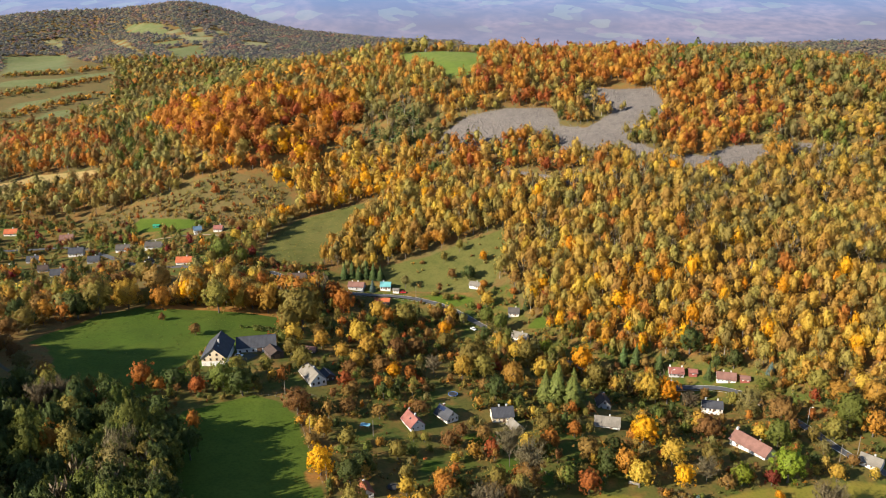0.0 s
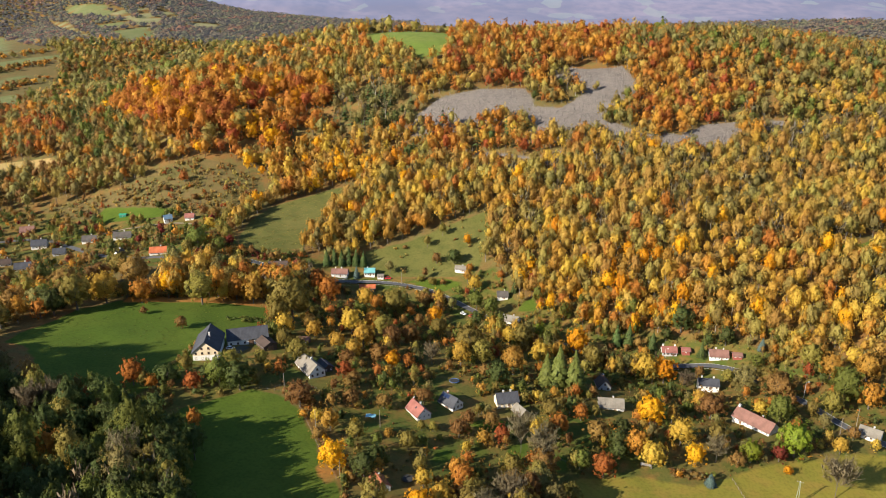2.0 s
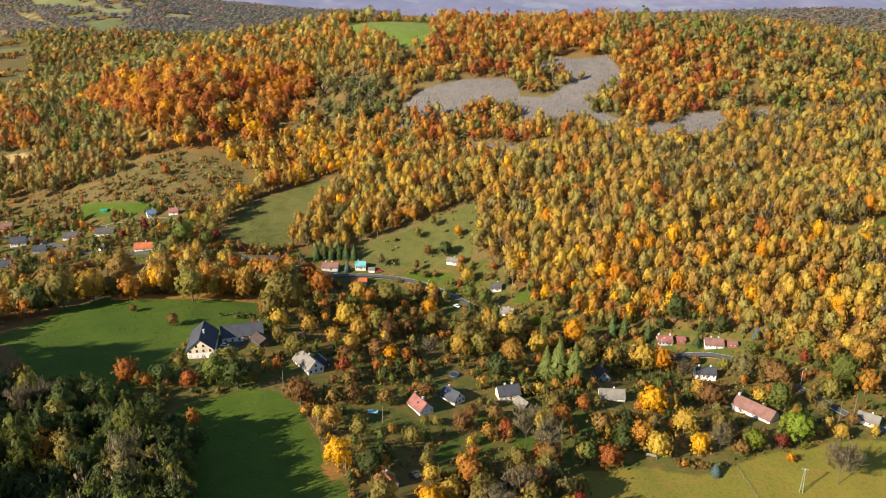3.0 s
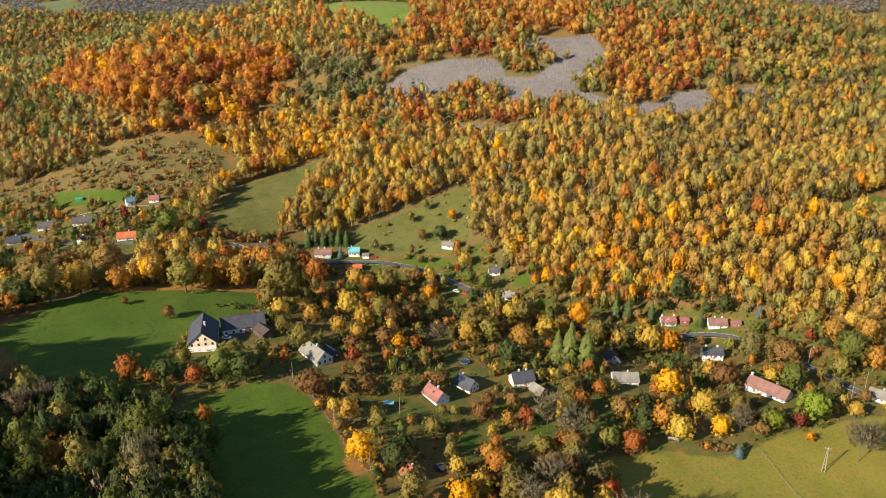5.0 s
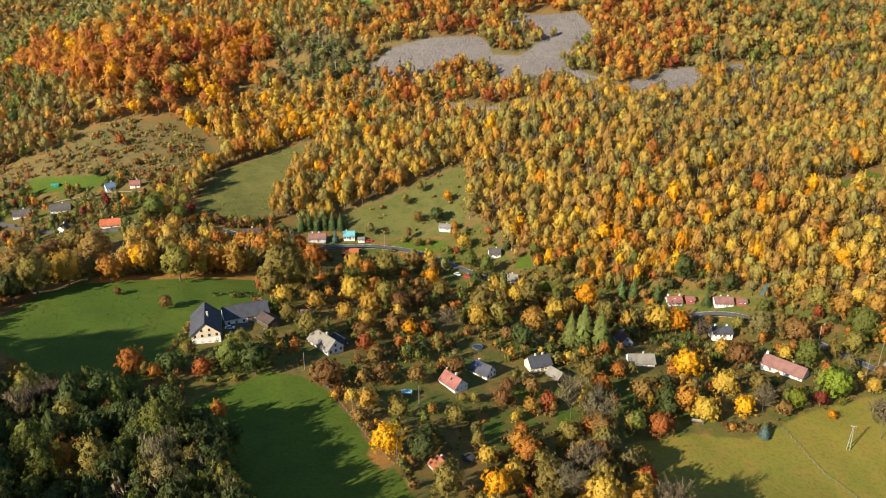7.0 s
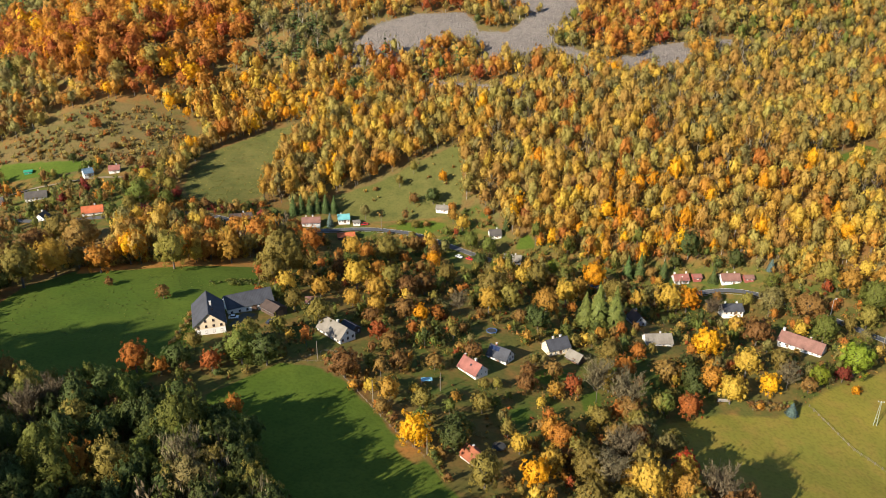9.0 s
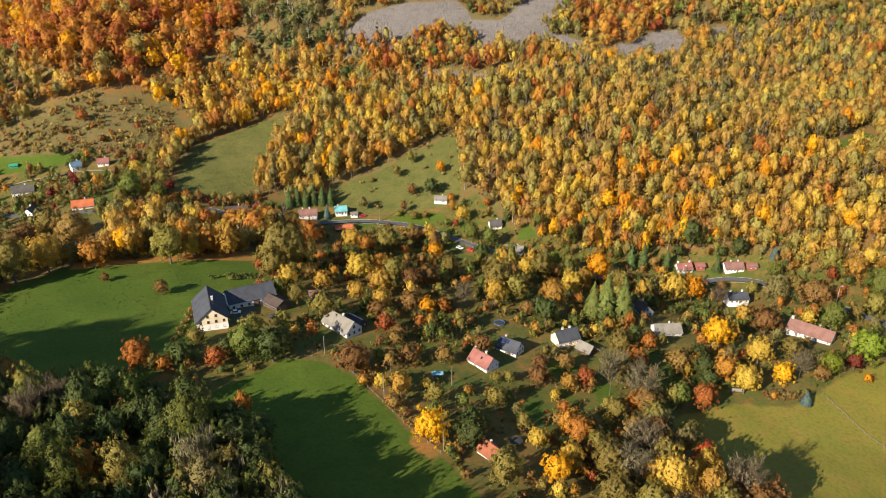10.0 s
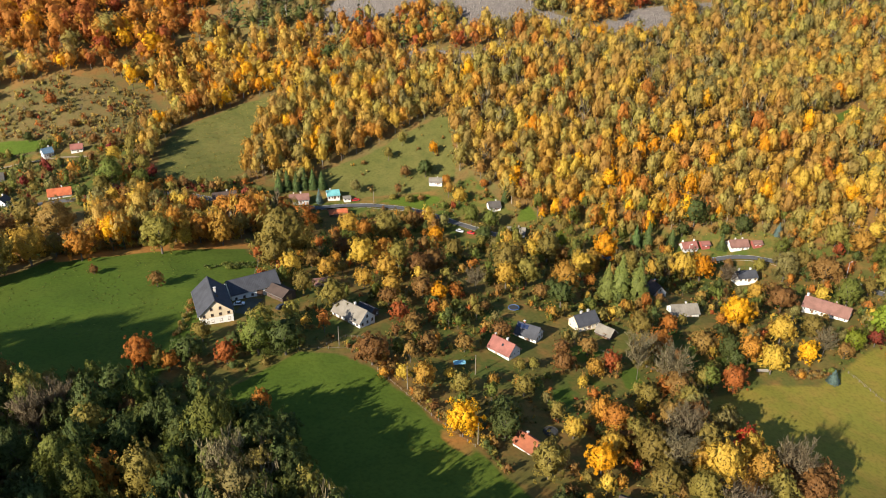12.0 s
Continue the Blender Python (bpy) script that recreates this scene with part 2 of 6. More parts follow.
LEAVES = {
    "y": leaf_material("yellow_leaves", (0.39, 0.236, 0.036), (0.53, 0.328, 0.054)),
    "t": leaf_material("tan_leaves", (0.33, 0.198, 0.044), (0.46, 0.285, 0.066)),
    "a": leaf_material("amber_leaves", (0.52, 0.235, 0.010), (0.72, 0.350, 0.016)),
    "o": leaf_material("orange_leaves", (0.365, 0.152, 0.025), (0.50, 0.222, 0.038)),
    "r": leaf_material("rust_leaves", (0.28, 0.082, 0.022), (0.40, 0.126, 0.034)),
    "c": leaf_material("crimson_leaves", (0.36, 0.020, 0.018), (0.50, 0.036, 0.030)),
    "d": leaf_material("maroon_leaves", (0.13, 0.02, 0.015), (0.21, 0.045, 0.028)),
    "v": leaf_material("olive_leaves", (0.235, 0.180, 0.046), (0.355, 0.272, 0.070)),
    "w": leaf_material("valley_olive_leaves", (0.178, 0.139, 0.031), (0.280, 0.216, 0.049)),
    "m": leaf_material("grey_olive_leaves", (0.165, 0.138, 0.044), (0.265, 0.222, 0.074)),
    "g": leaf_material("green_leaves", (0.10, 0.112, 0.022), (0.18, 0.19, 0.038)),
    "k": leaf_material("dark_green_leaves", (0.052, 0.066, 0.018), (0.108, 0.124, 0.034)),
    "l": leaf_material("lime_leaves", (0.14, 0.172, 0.016), (0.24, 0.275, 0.030)),
    "n": leaf_material("brown_leaves", (0.188, 0.102, 0.030), (0.285, 0.156, 0.045)),
    "b": leaf_material("bare_twigs", (0.120, 0.092, 0.050), (0.205, 0.160, 0.092), 0.1, 0.0),
    "p": leaf_material("spruce_needles", (0.036, 0.056, 0.016), (0.085, 0.115, 0.032), 0.1),
    "q": leaf_material("larch_needles", (0.075, 0.090, 0.020), (0.150, 0.160, 0.036), 0.2),
    "s": leaf_material("blue_spruce_needles", (0.048, 0.074, 0.064), (0.098, 0.138, 0.118), 0.1),
}
BARK = solid("bark", (0.11, 0.088, 0.068), 0.9, 0.3, 0.4)
PALE_BARK = solid("pale_bark", (0.30, 0.265, 0.22), 0.85, 0.3, 0.4)


def painted_haze_material(name, colour, haze_glow, strength, high=None, levels=(0, 1), fields=None):
    """Distant land: its haze is painted on as bluish emission, by height if asked."""
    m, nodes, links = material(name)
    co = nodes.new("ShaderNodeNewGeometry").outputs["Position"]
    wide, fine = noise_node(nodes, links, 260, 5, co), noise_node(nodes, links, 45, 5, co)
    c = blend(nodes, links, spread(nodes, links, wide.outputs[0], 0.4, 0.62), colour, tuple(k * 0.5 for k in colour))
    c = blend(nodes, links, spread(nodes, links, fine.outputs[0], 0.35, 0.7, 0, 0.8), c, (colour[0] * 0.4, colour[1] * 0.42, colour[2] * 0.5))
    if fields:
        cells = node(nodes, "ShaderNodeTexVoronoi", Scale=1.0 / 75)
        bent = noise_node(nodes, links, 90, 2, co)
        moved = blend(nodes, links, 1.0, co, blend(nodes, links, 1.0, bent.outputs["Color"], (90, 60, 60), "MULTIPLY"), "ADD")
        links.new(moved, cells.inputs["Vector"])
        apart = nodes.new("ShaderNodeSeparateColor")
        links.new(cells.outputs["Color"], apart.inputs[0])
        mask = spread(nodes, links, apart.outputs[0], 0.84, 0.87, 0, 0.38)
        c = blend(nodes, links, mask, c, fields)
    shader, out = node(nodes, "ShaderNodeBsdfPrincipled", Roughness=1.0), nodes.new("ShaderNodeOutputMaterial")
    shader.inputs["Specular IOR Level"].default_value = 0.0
    shader.inputs["Emission Color"].default_value = (*haze_glow, 1)
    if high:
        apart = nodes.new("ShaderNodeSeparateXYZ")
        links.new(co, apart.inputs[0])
        links.new(blend(nodes, links, spread(nodes, links, apart.outputs[2], *levels), haze_glow, high), shader.inputs["Emission Color"])
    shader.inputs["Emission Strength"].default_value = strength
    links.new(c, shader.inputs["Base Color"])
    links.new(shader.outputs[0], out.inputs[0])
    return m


# far-wood leaves: dimmed colours and a bluish glow imitate haze
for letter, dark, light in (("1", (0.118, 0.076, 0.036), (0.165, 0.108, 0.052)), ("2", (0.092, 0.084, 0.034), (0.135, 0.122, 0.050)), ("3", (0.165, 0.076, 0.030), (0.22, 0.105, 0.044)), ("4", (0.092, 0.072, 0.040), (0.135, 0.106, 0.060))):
    LEAVES[letter] = leaf_material("hazy_glow_leaves", dark, light, 0.4, 0.0, 0.1, 5.0, (0.38, 0.40, 0.48))


def ground_material():
    m, nodes, links = material("open_ground")
    co = nodes.new("ShaderNodeNewGeometry").outputs["Position"]
    wide, mid, fine = noise_node(nodes, links, 38, 4, co), noise_node(nodes, links, 7, 5, co), noise_node(nodes, links, 1.3, 4, co)

    def cover(name, lo=0.35, hi=0.65):
        a = nodes.new("ShaderNodeAttribute")
        a.attribute_name = name
        add = nodes.new("ShaderNodeMath")
        add.operation = "MULTIPLY_ADD"
        links.new(mid.outputs[0], add.inputs[0])
        add.inputs[1].default_value = 0.5
        links.new(a.outputs["Fac"], add.inputs[2])
        return spread(nodes, links, add.outputs[0], lo + 0.25, hi + 0.25)

    def mottle(a, b, c, lo=0.38, hi=0.62):
        first = blend(nodes, links, spread(nodes, links, wide.outputs[0], lo, hi), a, b)
        second = blend(nodes, links, spread(nodes, links, mid.outputs[0], 0.45, 0.7, 0, 0.75), first, c)
        dark = blend(nodes, links, spread(nodes, links, fine.outputs[0], 0.3, 0.7, 0.78, 1.14), (0, 0, 0), second)
        return dark

    floor = mottle((0.115, 0.082, 0.028), (0.17, 0.085, 0.025), (0.10, 0.10, 0.03))
    garden = mottle((0.060, 0.080, 0.014), (0.106, 0.084, 0.022), (0.200, 0.102, 0.030))
    meadow = mottle((0.054, 0.086, 0.009), (0.074, 0.100, 0.012), (0.052, 0.079, 0.009))
    lush = mottle((0.105, 0.145, 0.022), (0.13, 0.155, 0.03), (0.085, 0.12, 0.02))
    dry = mottle((0.174, 0.143, 0.022), (0.142, 0.132, 0.020), (0.200, 0.138, 0.028))
    pasture = mottle((0.092, 0.080, 0.025), (0.115, 0.086, 0.030), (0.140, 0.090, 0.034))
    rough_field = mottle((0.086, 0.088, 0.021), (0.110, 0.100, 0.027), (0.064, 0.070, 0.017))
    strip = mottle((0.115, 0.128, 0.046), (0.142, 0.142, 0.058), (0.09, 0.105, 0.036))
    litter = mottle((0.34, 0.145, 0.03), (0.26, 0.12, 0.03), (0.16, 0.12, 0.03))
    stone = mottle((0.165, 0.140, 0.121), (0.140, 0.119, 0.104), (0.100, 0.088, 0.078))
    tan = mottle((0.33, 0.22, 0.085), (0.28, 0.20, 0.075), (0.22, 0.18, 0.06))
    hay = mottle((0.165, 0.160, 0.070), (0.21, 0.185, 0.095), (0.13, 0.145, 0.055))
    colour = floor
    for name, cover_colour in (("garden", garden), ("dry", dry), ("pasture", pasture), ("rough_field", rough_field), ("strip", strip), ("meadow", meadow), ("tan", tan), ("hay", hay), ("lush", lush), ("litter", litter), ("scree", stone)):
        colour = blend(nodes, links, cover(name), colour, cover_colour)
    shader, out = node(nodes, "ShaderNodeBsdfPrincipled", Roughness=0.95), nodes.new("ShaderNodeOutputMaterial")
    shader.inputs["Specular IOR Level"].default_value = 0.1
    bump = node(nodes, "ShaderNodeBump", Strength=0.2, Distance=0.5)
    links.new(fine.outputs[0], bump.inputs["Height"])
    links.new(bump.outputs[0], shader.inputs["Normal"])
    links.new(colour, shader.inputs["Base Color"])
    links.new(shader.outputs[0], out.inputs[0])
    return m


# ---- meshes ----
def quad_mesh(name, points, quads, materials, slots=None, tone=None, normals=None):
    """A mesh from arrays of points and of faces that all have three or all have four corners."""
    mesh = bpy.data.meshes.new(name)
    corners = quads.shape[1]
    mesh.vertices.add(len(points))
    mesh.vertices.foreach_set("co", np.ascontiguousarray(points, np.float32).ravel())
    mesh.loops.add(len(quads) * corners)
    mesh.loops.foreach_set("vertex_index", np.ascontiguousarray(quads, np.int32).ravel())
    mesh.polygons.add(len(quads))
    mesh.polygons.foreach_set("loop_start", np.arange(len(quads), dtype=np.int32) * corners)
    for m in materials:
        mesh.materials.append(m)
    if slots is not None:
        mesh.polygons.foreach_set("material_index", np.ascontiguousarray(slots, np.int32))
    if tone is not None:
        mesh.attributes.new("tone", "FLOAT", "POINT").data.foreach_set("value", np.ascontiguousarray(tone, np.float32))
    mesh.update(calc_edges=True)
    if normals is not None:
        mesh.polygons.foreach_set("use_smooth", np.ones(len(quads), bool))
        mesh.normals_split_custom_set_from_vertices(np.ascontiguousarray(normals, np.float32))
    return mesh


# ---- ground ----
def steps(stops):
    """Coordinates with the spacing given from stop to stop."""
    out = [stops[0][0]]
    for (a, gap), (b, _) in zip(stops, stops[1:]):
        n = max(1, round((b - a) / gap))
        out += [a + (b - a) * (k + 1) / n for k in range(n)]
    return np.array(out)


def make_ground():
    xs = steps([(-3400, 110), (-1300, 36), (-540, 11), (-330, 3.5), (350, 8), (540, 30), (1150, 110), (3000, 1)])
    ys = steps([(-800, 75), (0, 15), (165, 3.1), (600, 3.8), (840, 9), (1150, 30), (2600, 110), (4000, 1)])
    gx, gy = np.meshgrid(xs, ys)
    x, y = gx.ravel(), gy.ravel()
    n, k = len(xs), len(ys)
    first = (np.arange(k - 1)[:, None] * n + np.arange(n - 1)[None]).ravel()
    mesh = quad_mesh("ground", np.stack([x, y, land(x, y)], 1), np.stack([first, first + 1, first + n + 1, first + n], 1), [ground_material()])
    mesh.polygons.foreach_set("use_smooth", np.ones(len(first), bool))

    def cover(name, *outlines, edge=3.0, shift=0.0):
        value = np.zeros(len(x))
        for outline in outlines:
            value = np.maximum(value, ramp(inside(x, y, outline) + shift, -edge, edge))
        mesh.attributes.new(name, "FLOAT", "POINT").data.foreach_set("value", value.astype(np.float32))

    cover("garden", GARDENS, HAMLET, CLEARING, ROAD_BANK, edge=6)
    cover("meadow", FARM_MEADOW, LOWER_MEADOW, GLADE, *LAWNS)
    cover("lush", TOP_MEADOW, edge=5)
    cover("strip", *STRIP_FIELDS, *GREEN_FIELDS, edge=7)
    cover("dry", CORNER_FIELD, edge=4)
    cover("pasture", SCRUB, STRIP_COUNTRY, edge=4)
    cover("rough_field", ROUND_FIELD, SLOPE_MEADOW)
    cover("tan", TAN_FIELD)
    cover("hay", *HILL_FIELDS, edge=12)
    cover("scree", *SCREES, edge=4)
    cover("litter", [(-126, 436), (-76, 436), (-76, 424), (-126, 421), (-177, 418), (-177, 427)], [(-55, 261), (-50, 262), (-46, 252), (-48, 246), (-53, 252)], edge=3)
    return tagged(new("ground", mesh), "rolling valley ground of meadow, garden grass and leaf litter", "ground", kind="structure")


make_ground()


# ---- trees ----
def crown(rng, clumps, sprays, wide, tall, bottom, spray, rings, taper=0.25):
    """A broad crown, 1 high: the dense inner foliage as a lumpy, lobed mass, and round it small tufts of leaves at the ends of the limbs. Points and faces."""
    points = []
    turn = rng.uniform(0, math.tau)
    radius = 1.2 / clumps ** 0.5
    lobes = rng.uniform(0, math.tau, 3)

    def bulge(a, up):
        return 1 + 0.15 * np.sin(2 * a + lobes[0]) * np.sqrt(1 - up * up) + 0.13 * np.sin(3 * a + 4 * up + lobes[1]) + 0.08 * np.sin(5 * up + lobes[2])

    for n in range(clumps):
        up = 0.98 - 1.80 * (n + rng.uniform(0.1, 0.9)) / clumps
        a = turn + n * 2.39996 + rng.uniform(-0.6, 0.6)
        flat = math.sqrt(max(0.0, 1 - up * up))
        lobe = bulge(a, up)
        c = np.array([flat * math.cos(a), flat * math.sin(a), up]) * rng.uniform(0.58, 0.98) * lobe
        d = rng.normal(size=(sprays, 3)) + c[None] * 1.0
        d /= np.linalg.norm(d, axis=1)[:, None]
        at = c + d * radius * rng.uniform(0.6, 1.3) * rng.uniform(0.3, 1.1, (sprays, 1))
        out = c[None] * 0.8 + d * 0.5 + np.array([0, 0, 0.25]) + rng.normal(size=(sprays, 3)) * 0.4
        out /= np.linalg.norm(out, axis=1)[:, None]
        side = np.cross(out, rng.normal(size=(sprays, 3)))
        side /= np.linalg.norm(side, axis=1)[:, None] + 1e-9
        over = np.cross(out, side)
        s = spray * rng.uniform(0.5, 1.4, (sprays, 1))
        for k in range(3):
            b = k * math.tau / 3 + rng.uniform(-0.5, 0.5, (sprays, 1))
            far = rng.uniform(0.7, 1.3, (sprays, 1))
            points.append(at + s * far * (side * np.cos(b) + over * np.sin(b) + out * rng.uniform(-0.3, 0.3, (sprays, 1))))
    p = np.array(points).reshape(clumps, 3, sprays, 3).transpose(0, 2, 1, 3).reshape(-1, 3)
    around, levels = rings
    a, up = np.meshgrid(np.arange(around) * math.tau / around + turn, np.sin(np.linspace(-1.25, 1.45, levels)))
    a, up = (a + rng.uniform(-0.15, 0.15, a.shape)).ravel(), up.ravel()
    flat = np.sqrt(1 - up * up)
    core = np.stack([flat * np.cos(a), flat * np.sin(a), up], 1) * (bulge(a, up) * rng.uniform(0.42, 0.74, len(a)))[:, None]
    low, k = np.meshgrid(np.arange(levels - 1) * around, np.arange(around), indexing="ij")
    after = (k + 1) % around
    faces = split(np.stack([low + k, low + after, low + around + after, low + around + k], -1).reshape(-1, 4))
    lid = np.array([[(levels - 1) * around, (levels - 1) * around + n, (levels - 1) * around + n + 1] for n in range(1, around - 1)])
    faces = np.concatenate([np.arange(len(p)).reshape(-1, 3), np.concatenate([faces, lid]) + len(p)])
    p = np.concatenate([p, core])
    p[:, :2] *= (1 - taper * np.clip(p[:, 2:] * 0.5 + 0.5, 0, 1) ** 1.8)
    return p * np.array([wide / 2, wide / 2, tall / 2]) + np.array([0, 0, bottom + tall / 2]), faces


def split(quads):
    """Each four-cornered face as two triangles."""
    return np.concatenate([quads[:, [0, 1, 2]], quads[:, [0, 2, 3]]])


def soft_normals(p, q):
    """Leaf sprays shade as the rounded mass that they belong to: most of the way out of the crown, part of the spray's own way."""
    corner = p[q]
    own = np.cross(corner[:, 1] - corner[:, 0], corner[:, 2] - corner[:, 0])
    own /= np.linalg.norm(own, axis=1)[:, None] + 1e-9
    turned = np.zeros_like(p)
    for k in range(3):
        turned[q[:, k]] = own
    middle = p.mean(0)
    size = p.max(0) - p.min(0) + 1e-9
    out = (p - middle) / size
    out /= np.linalg.norm(out, axis=1)[:, None] + 1e-9
    n = out * 0.68 + turned * (0.50 if len(q) > 60 else 0.3)
    return n / (np.linalg.norm(n, axis=1)[:, None] + 1e-9)


def tube(a, b, ra, rb, sides=5):
    """A tapered limb as quads."""
    a, b = np.array(a, float), np.array(b, float)
    way = (b - a) / (np.linalg.norm(b - a) + 1e-9)
    u = np.cross(way, (0.3, 0.9, 0.1))
    u /= np.linalg.norm(u)
    v = np.cross(way, u)
    ang = np.arange(sides) * math.tau / sides
    ring = np.cos(ang)[:, None] * u + np.sin(ang)[:, None] * v
    k = np.arange(sides)
    return np.concatenate([a + ring * ra, b + ring * rb]), np.stack([k, (k + 1) % sides, (k + 1) % sides + sides, k + sides], 1)


def joined(pieces):
    points, quads, base = [], [], 0
    for p, q in pieces:
        points.append(p)
        quads.append(q + base)
        base += len(p)
    return np.concatenate(points), np.concatenate(quads)


def limbs(rng, count, top, spread_out, thick, sides=4, low=0.25):
    pieces = [tube((0, 0, -0.03), (0.01, 0.0, top * 0.75), thick, thick * 0.35, sides + 1)]
    for n in range(count):
        a = n * 2.4 + rng.uniform(-0.4, 0.4)
        z = top * (low + (0.62 - low) * n / max(1, count))
        r = spread_out * rng.uniform(0.6, 1.0)
        pieces.append(tube((0, 0, z), (r * math.cos(a), r * math.sin(a), z + top * rng.uniform(0.2, 0.36)), thick * 0.5, thick * 0.12, sides))
    p, q = joined(pieces)
    return p, split(q)


def conifer(rng, tiers, sprays, wide, spray):
    """Drooping sprays in whorls up a spire."""
    points = []
    for t in range(tiers):
        k = t / (tiers - 1)
        z, r = 0.06 + 0.92 * k, wide / 2 * (1 - k) ** 0.85 + 0.012
        for n in range(max(4, int(sprays * (1 - 0.6 * k)))):
            a = rng.uniform(0, math.tau)
            ca, sa = math.cos(a), math.sin(a)
            r1, r0, w = r * rng.uniform(0.75, 1.1), r * 0.15, spray * (1.1 - 0.6 * k) * rng.uniform(0.7, 1.2)
            drop = rng.uniform(0.02, 0.07)
            for rr, ww, zz in ((r0, -w * 0.5, z + 0.015), (r1, -w, z - drop), (r1 * 1.08, w, z - drop - 0.01), (r0, w * 0.5, z + 0.015)):
                points.append((ca * rr - sa * ww, sa * rr + ca * ww, zz))
    p = np.array(points)
    return p, split(np.arange(len(p)).reshape(-1, 4))


def bare_twigs(rng, boughs, twigs, wide, thick=0.011, reach=1.0):
    """A thin crown of upswept twigs with few leaves."""
    points = []
    for n in range(boughs):
        a, z = rng.uniform(0, math.tau), rng.uniform(0.25, 0.65)
        r = wide / 2 * rng.uniform(0.3, 1.0)
        tip = np.array([r * math.cos(a), r * math.sin(a), min(1.0, z + rng.uniform(0.2, 0.4))])
        for k in range(twigs):
            s = np.array([0, 0, z]) + (tip - np.array([0, 0, z])) * rng.uniform(0.35, 1.0)
            e = s + reach * np.array([rng.normal() * 0.07, rng.normal() * 0.07, rng.uniform(0.06, 0.17)])
            w = rng.normal(size=3) * thick
            points += [s - w, s + w, e + w * 0.5, e - w * 0.5]
    p = np.array(points)
    return p, split(np.arange(len(p)).reshape(-1, 4))


def kinds_of_tree(seed, detail):
    """Tree shapes 1 high and about 1 wide, as (leaf points, leaf quads, wood points, wood quads): broad, tall, bare, spire, bush."""
    rng = np.random.RandomState(seed)
    c, s, spray = {"near": (68, 42, 0.053), "grove": (36, 15, 0.100), "middle": (26, 10, 0.135), "wood": (14, 6, 0.205), "far": (5, 5, 0.34), "speck": (3, 3, 0.50)}[detail]
    rings = {"near": (18, 11), "grove": (14, 8), "middle": (8, 5), "wood": (7, 4), "far": (5, 3), "speck": (5, 3)}[detail]
    out = {"broad": [], "tall": [], "bare": [], "spire": [], "bush": []}
    for n in range(4):
        out["broad"].append((*crown(rng, c, s, 1.0, 0.92, 0.08, spray, rings), *limbs(rng, {"near": 7, "grove": 4, "middle": 3, "wood": 1, "far": 0, "speck": 0}[detail], 0.8, 0.3, 0.028, 4 if detail == "near" else 3)))
        out["tall"].append((*crown(rng, c, s, 1.0, 0.84, 0.16, spray * 0.92, rings, 0.34), *limbs(rng, {"near": 6, "grove": 4, "middle": 2, "wood": 1, "far": 0, "speck": 0}[detail], 0.85, 0.22, 0.024, 4 if detail == "near" else 3)))
        if detail == "near":
            out["bare"].append((*bare_twigs(rng, 90, 52, 0.95, 0.0024, 0.6), *limbs(rng, 16, 0.95, 0.36, 0.009, 4)))
        else:
            out["bare"].append((*bare_twigs(rng, 9, 9, 0.95, 0.014), *limbs(rng, 3, 0.95, 0.3, 0.022, 3)))
        out["spire"].append((*conifer(rng, *{"near": (17, 34), "grove": (14, 22), "middle": (10, 13), "wood": (8, 9), "far": (5, 5), "speck": (4, 4)}[detail], 1.0, {"near": 0.085, "grove": 0.1, "middle": 0.13, "wood": 0.17, "far": 0.26, "speck": 0.34}[detail]), *limbs(rng, 0, 1.0, 0.1, 0.03, 3)))
        out["bush"].append((*crown(rng, max(4, c * 2 // 3), s, 1.0, 0.95, 0.0, spray * 1.05, rings), *limbs(rng, 2, 0.5, 0.2, 0.02, 3)))
    return out


NEAR_SHAPES, MIDDLE_SHAPES, WOOD_SHAPES, FAR_SHAPES = kinds_of_tree(5, "near"), kinds_of_tree(4, "middle"), kinds_of_tree(6, "wood"), kinds_of_tree(7, "far")
TREE_WORDS = {"y": "yellow", "w": "olive-green", "t": "tan-leaved", "m": "grey-olive", "a": "bright amber", "o": "orange", "r": "rust-red", "c": "crimson", "d": "maroon", "v": "olive-green", "g": "green",
              "k": "dark green", "l": "lime-green", "n": "brown-leaved", "b": "nearly bare", "1": "brown", "2": "olive", "3": "russet", "4": "grey-brown", "q": "olive-green larch", "p": "dark spruce", "s": "silvery blue spruce"}
near_meshes = {}


def shape_for(letter, wide, tall):
    if letter in "pqs":
        return "spire"
    if letter == "b":
        return "bare"
    if tall < 5.5:
        return "bush"
    return "tall" if tall > 1.3 * wide else "broad"


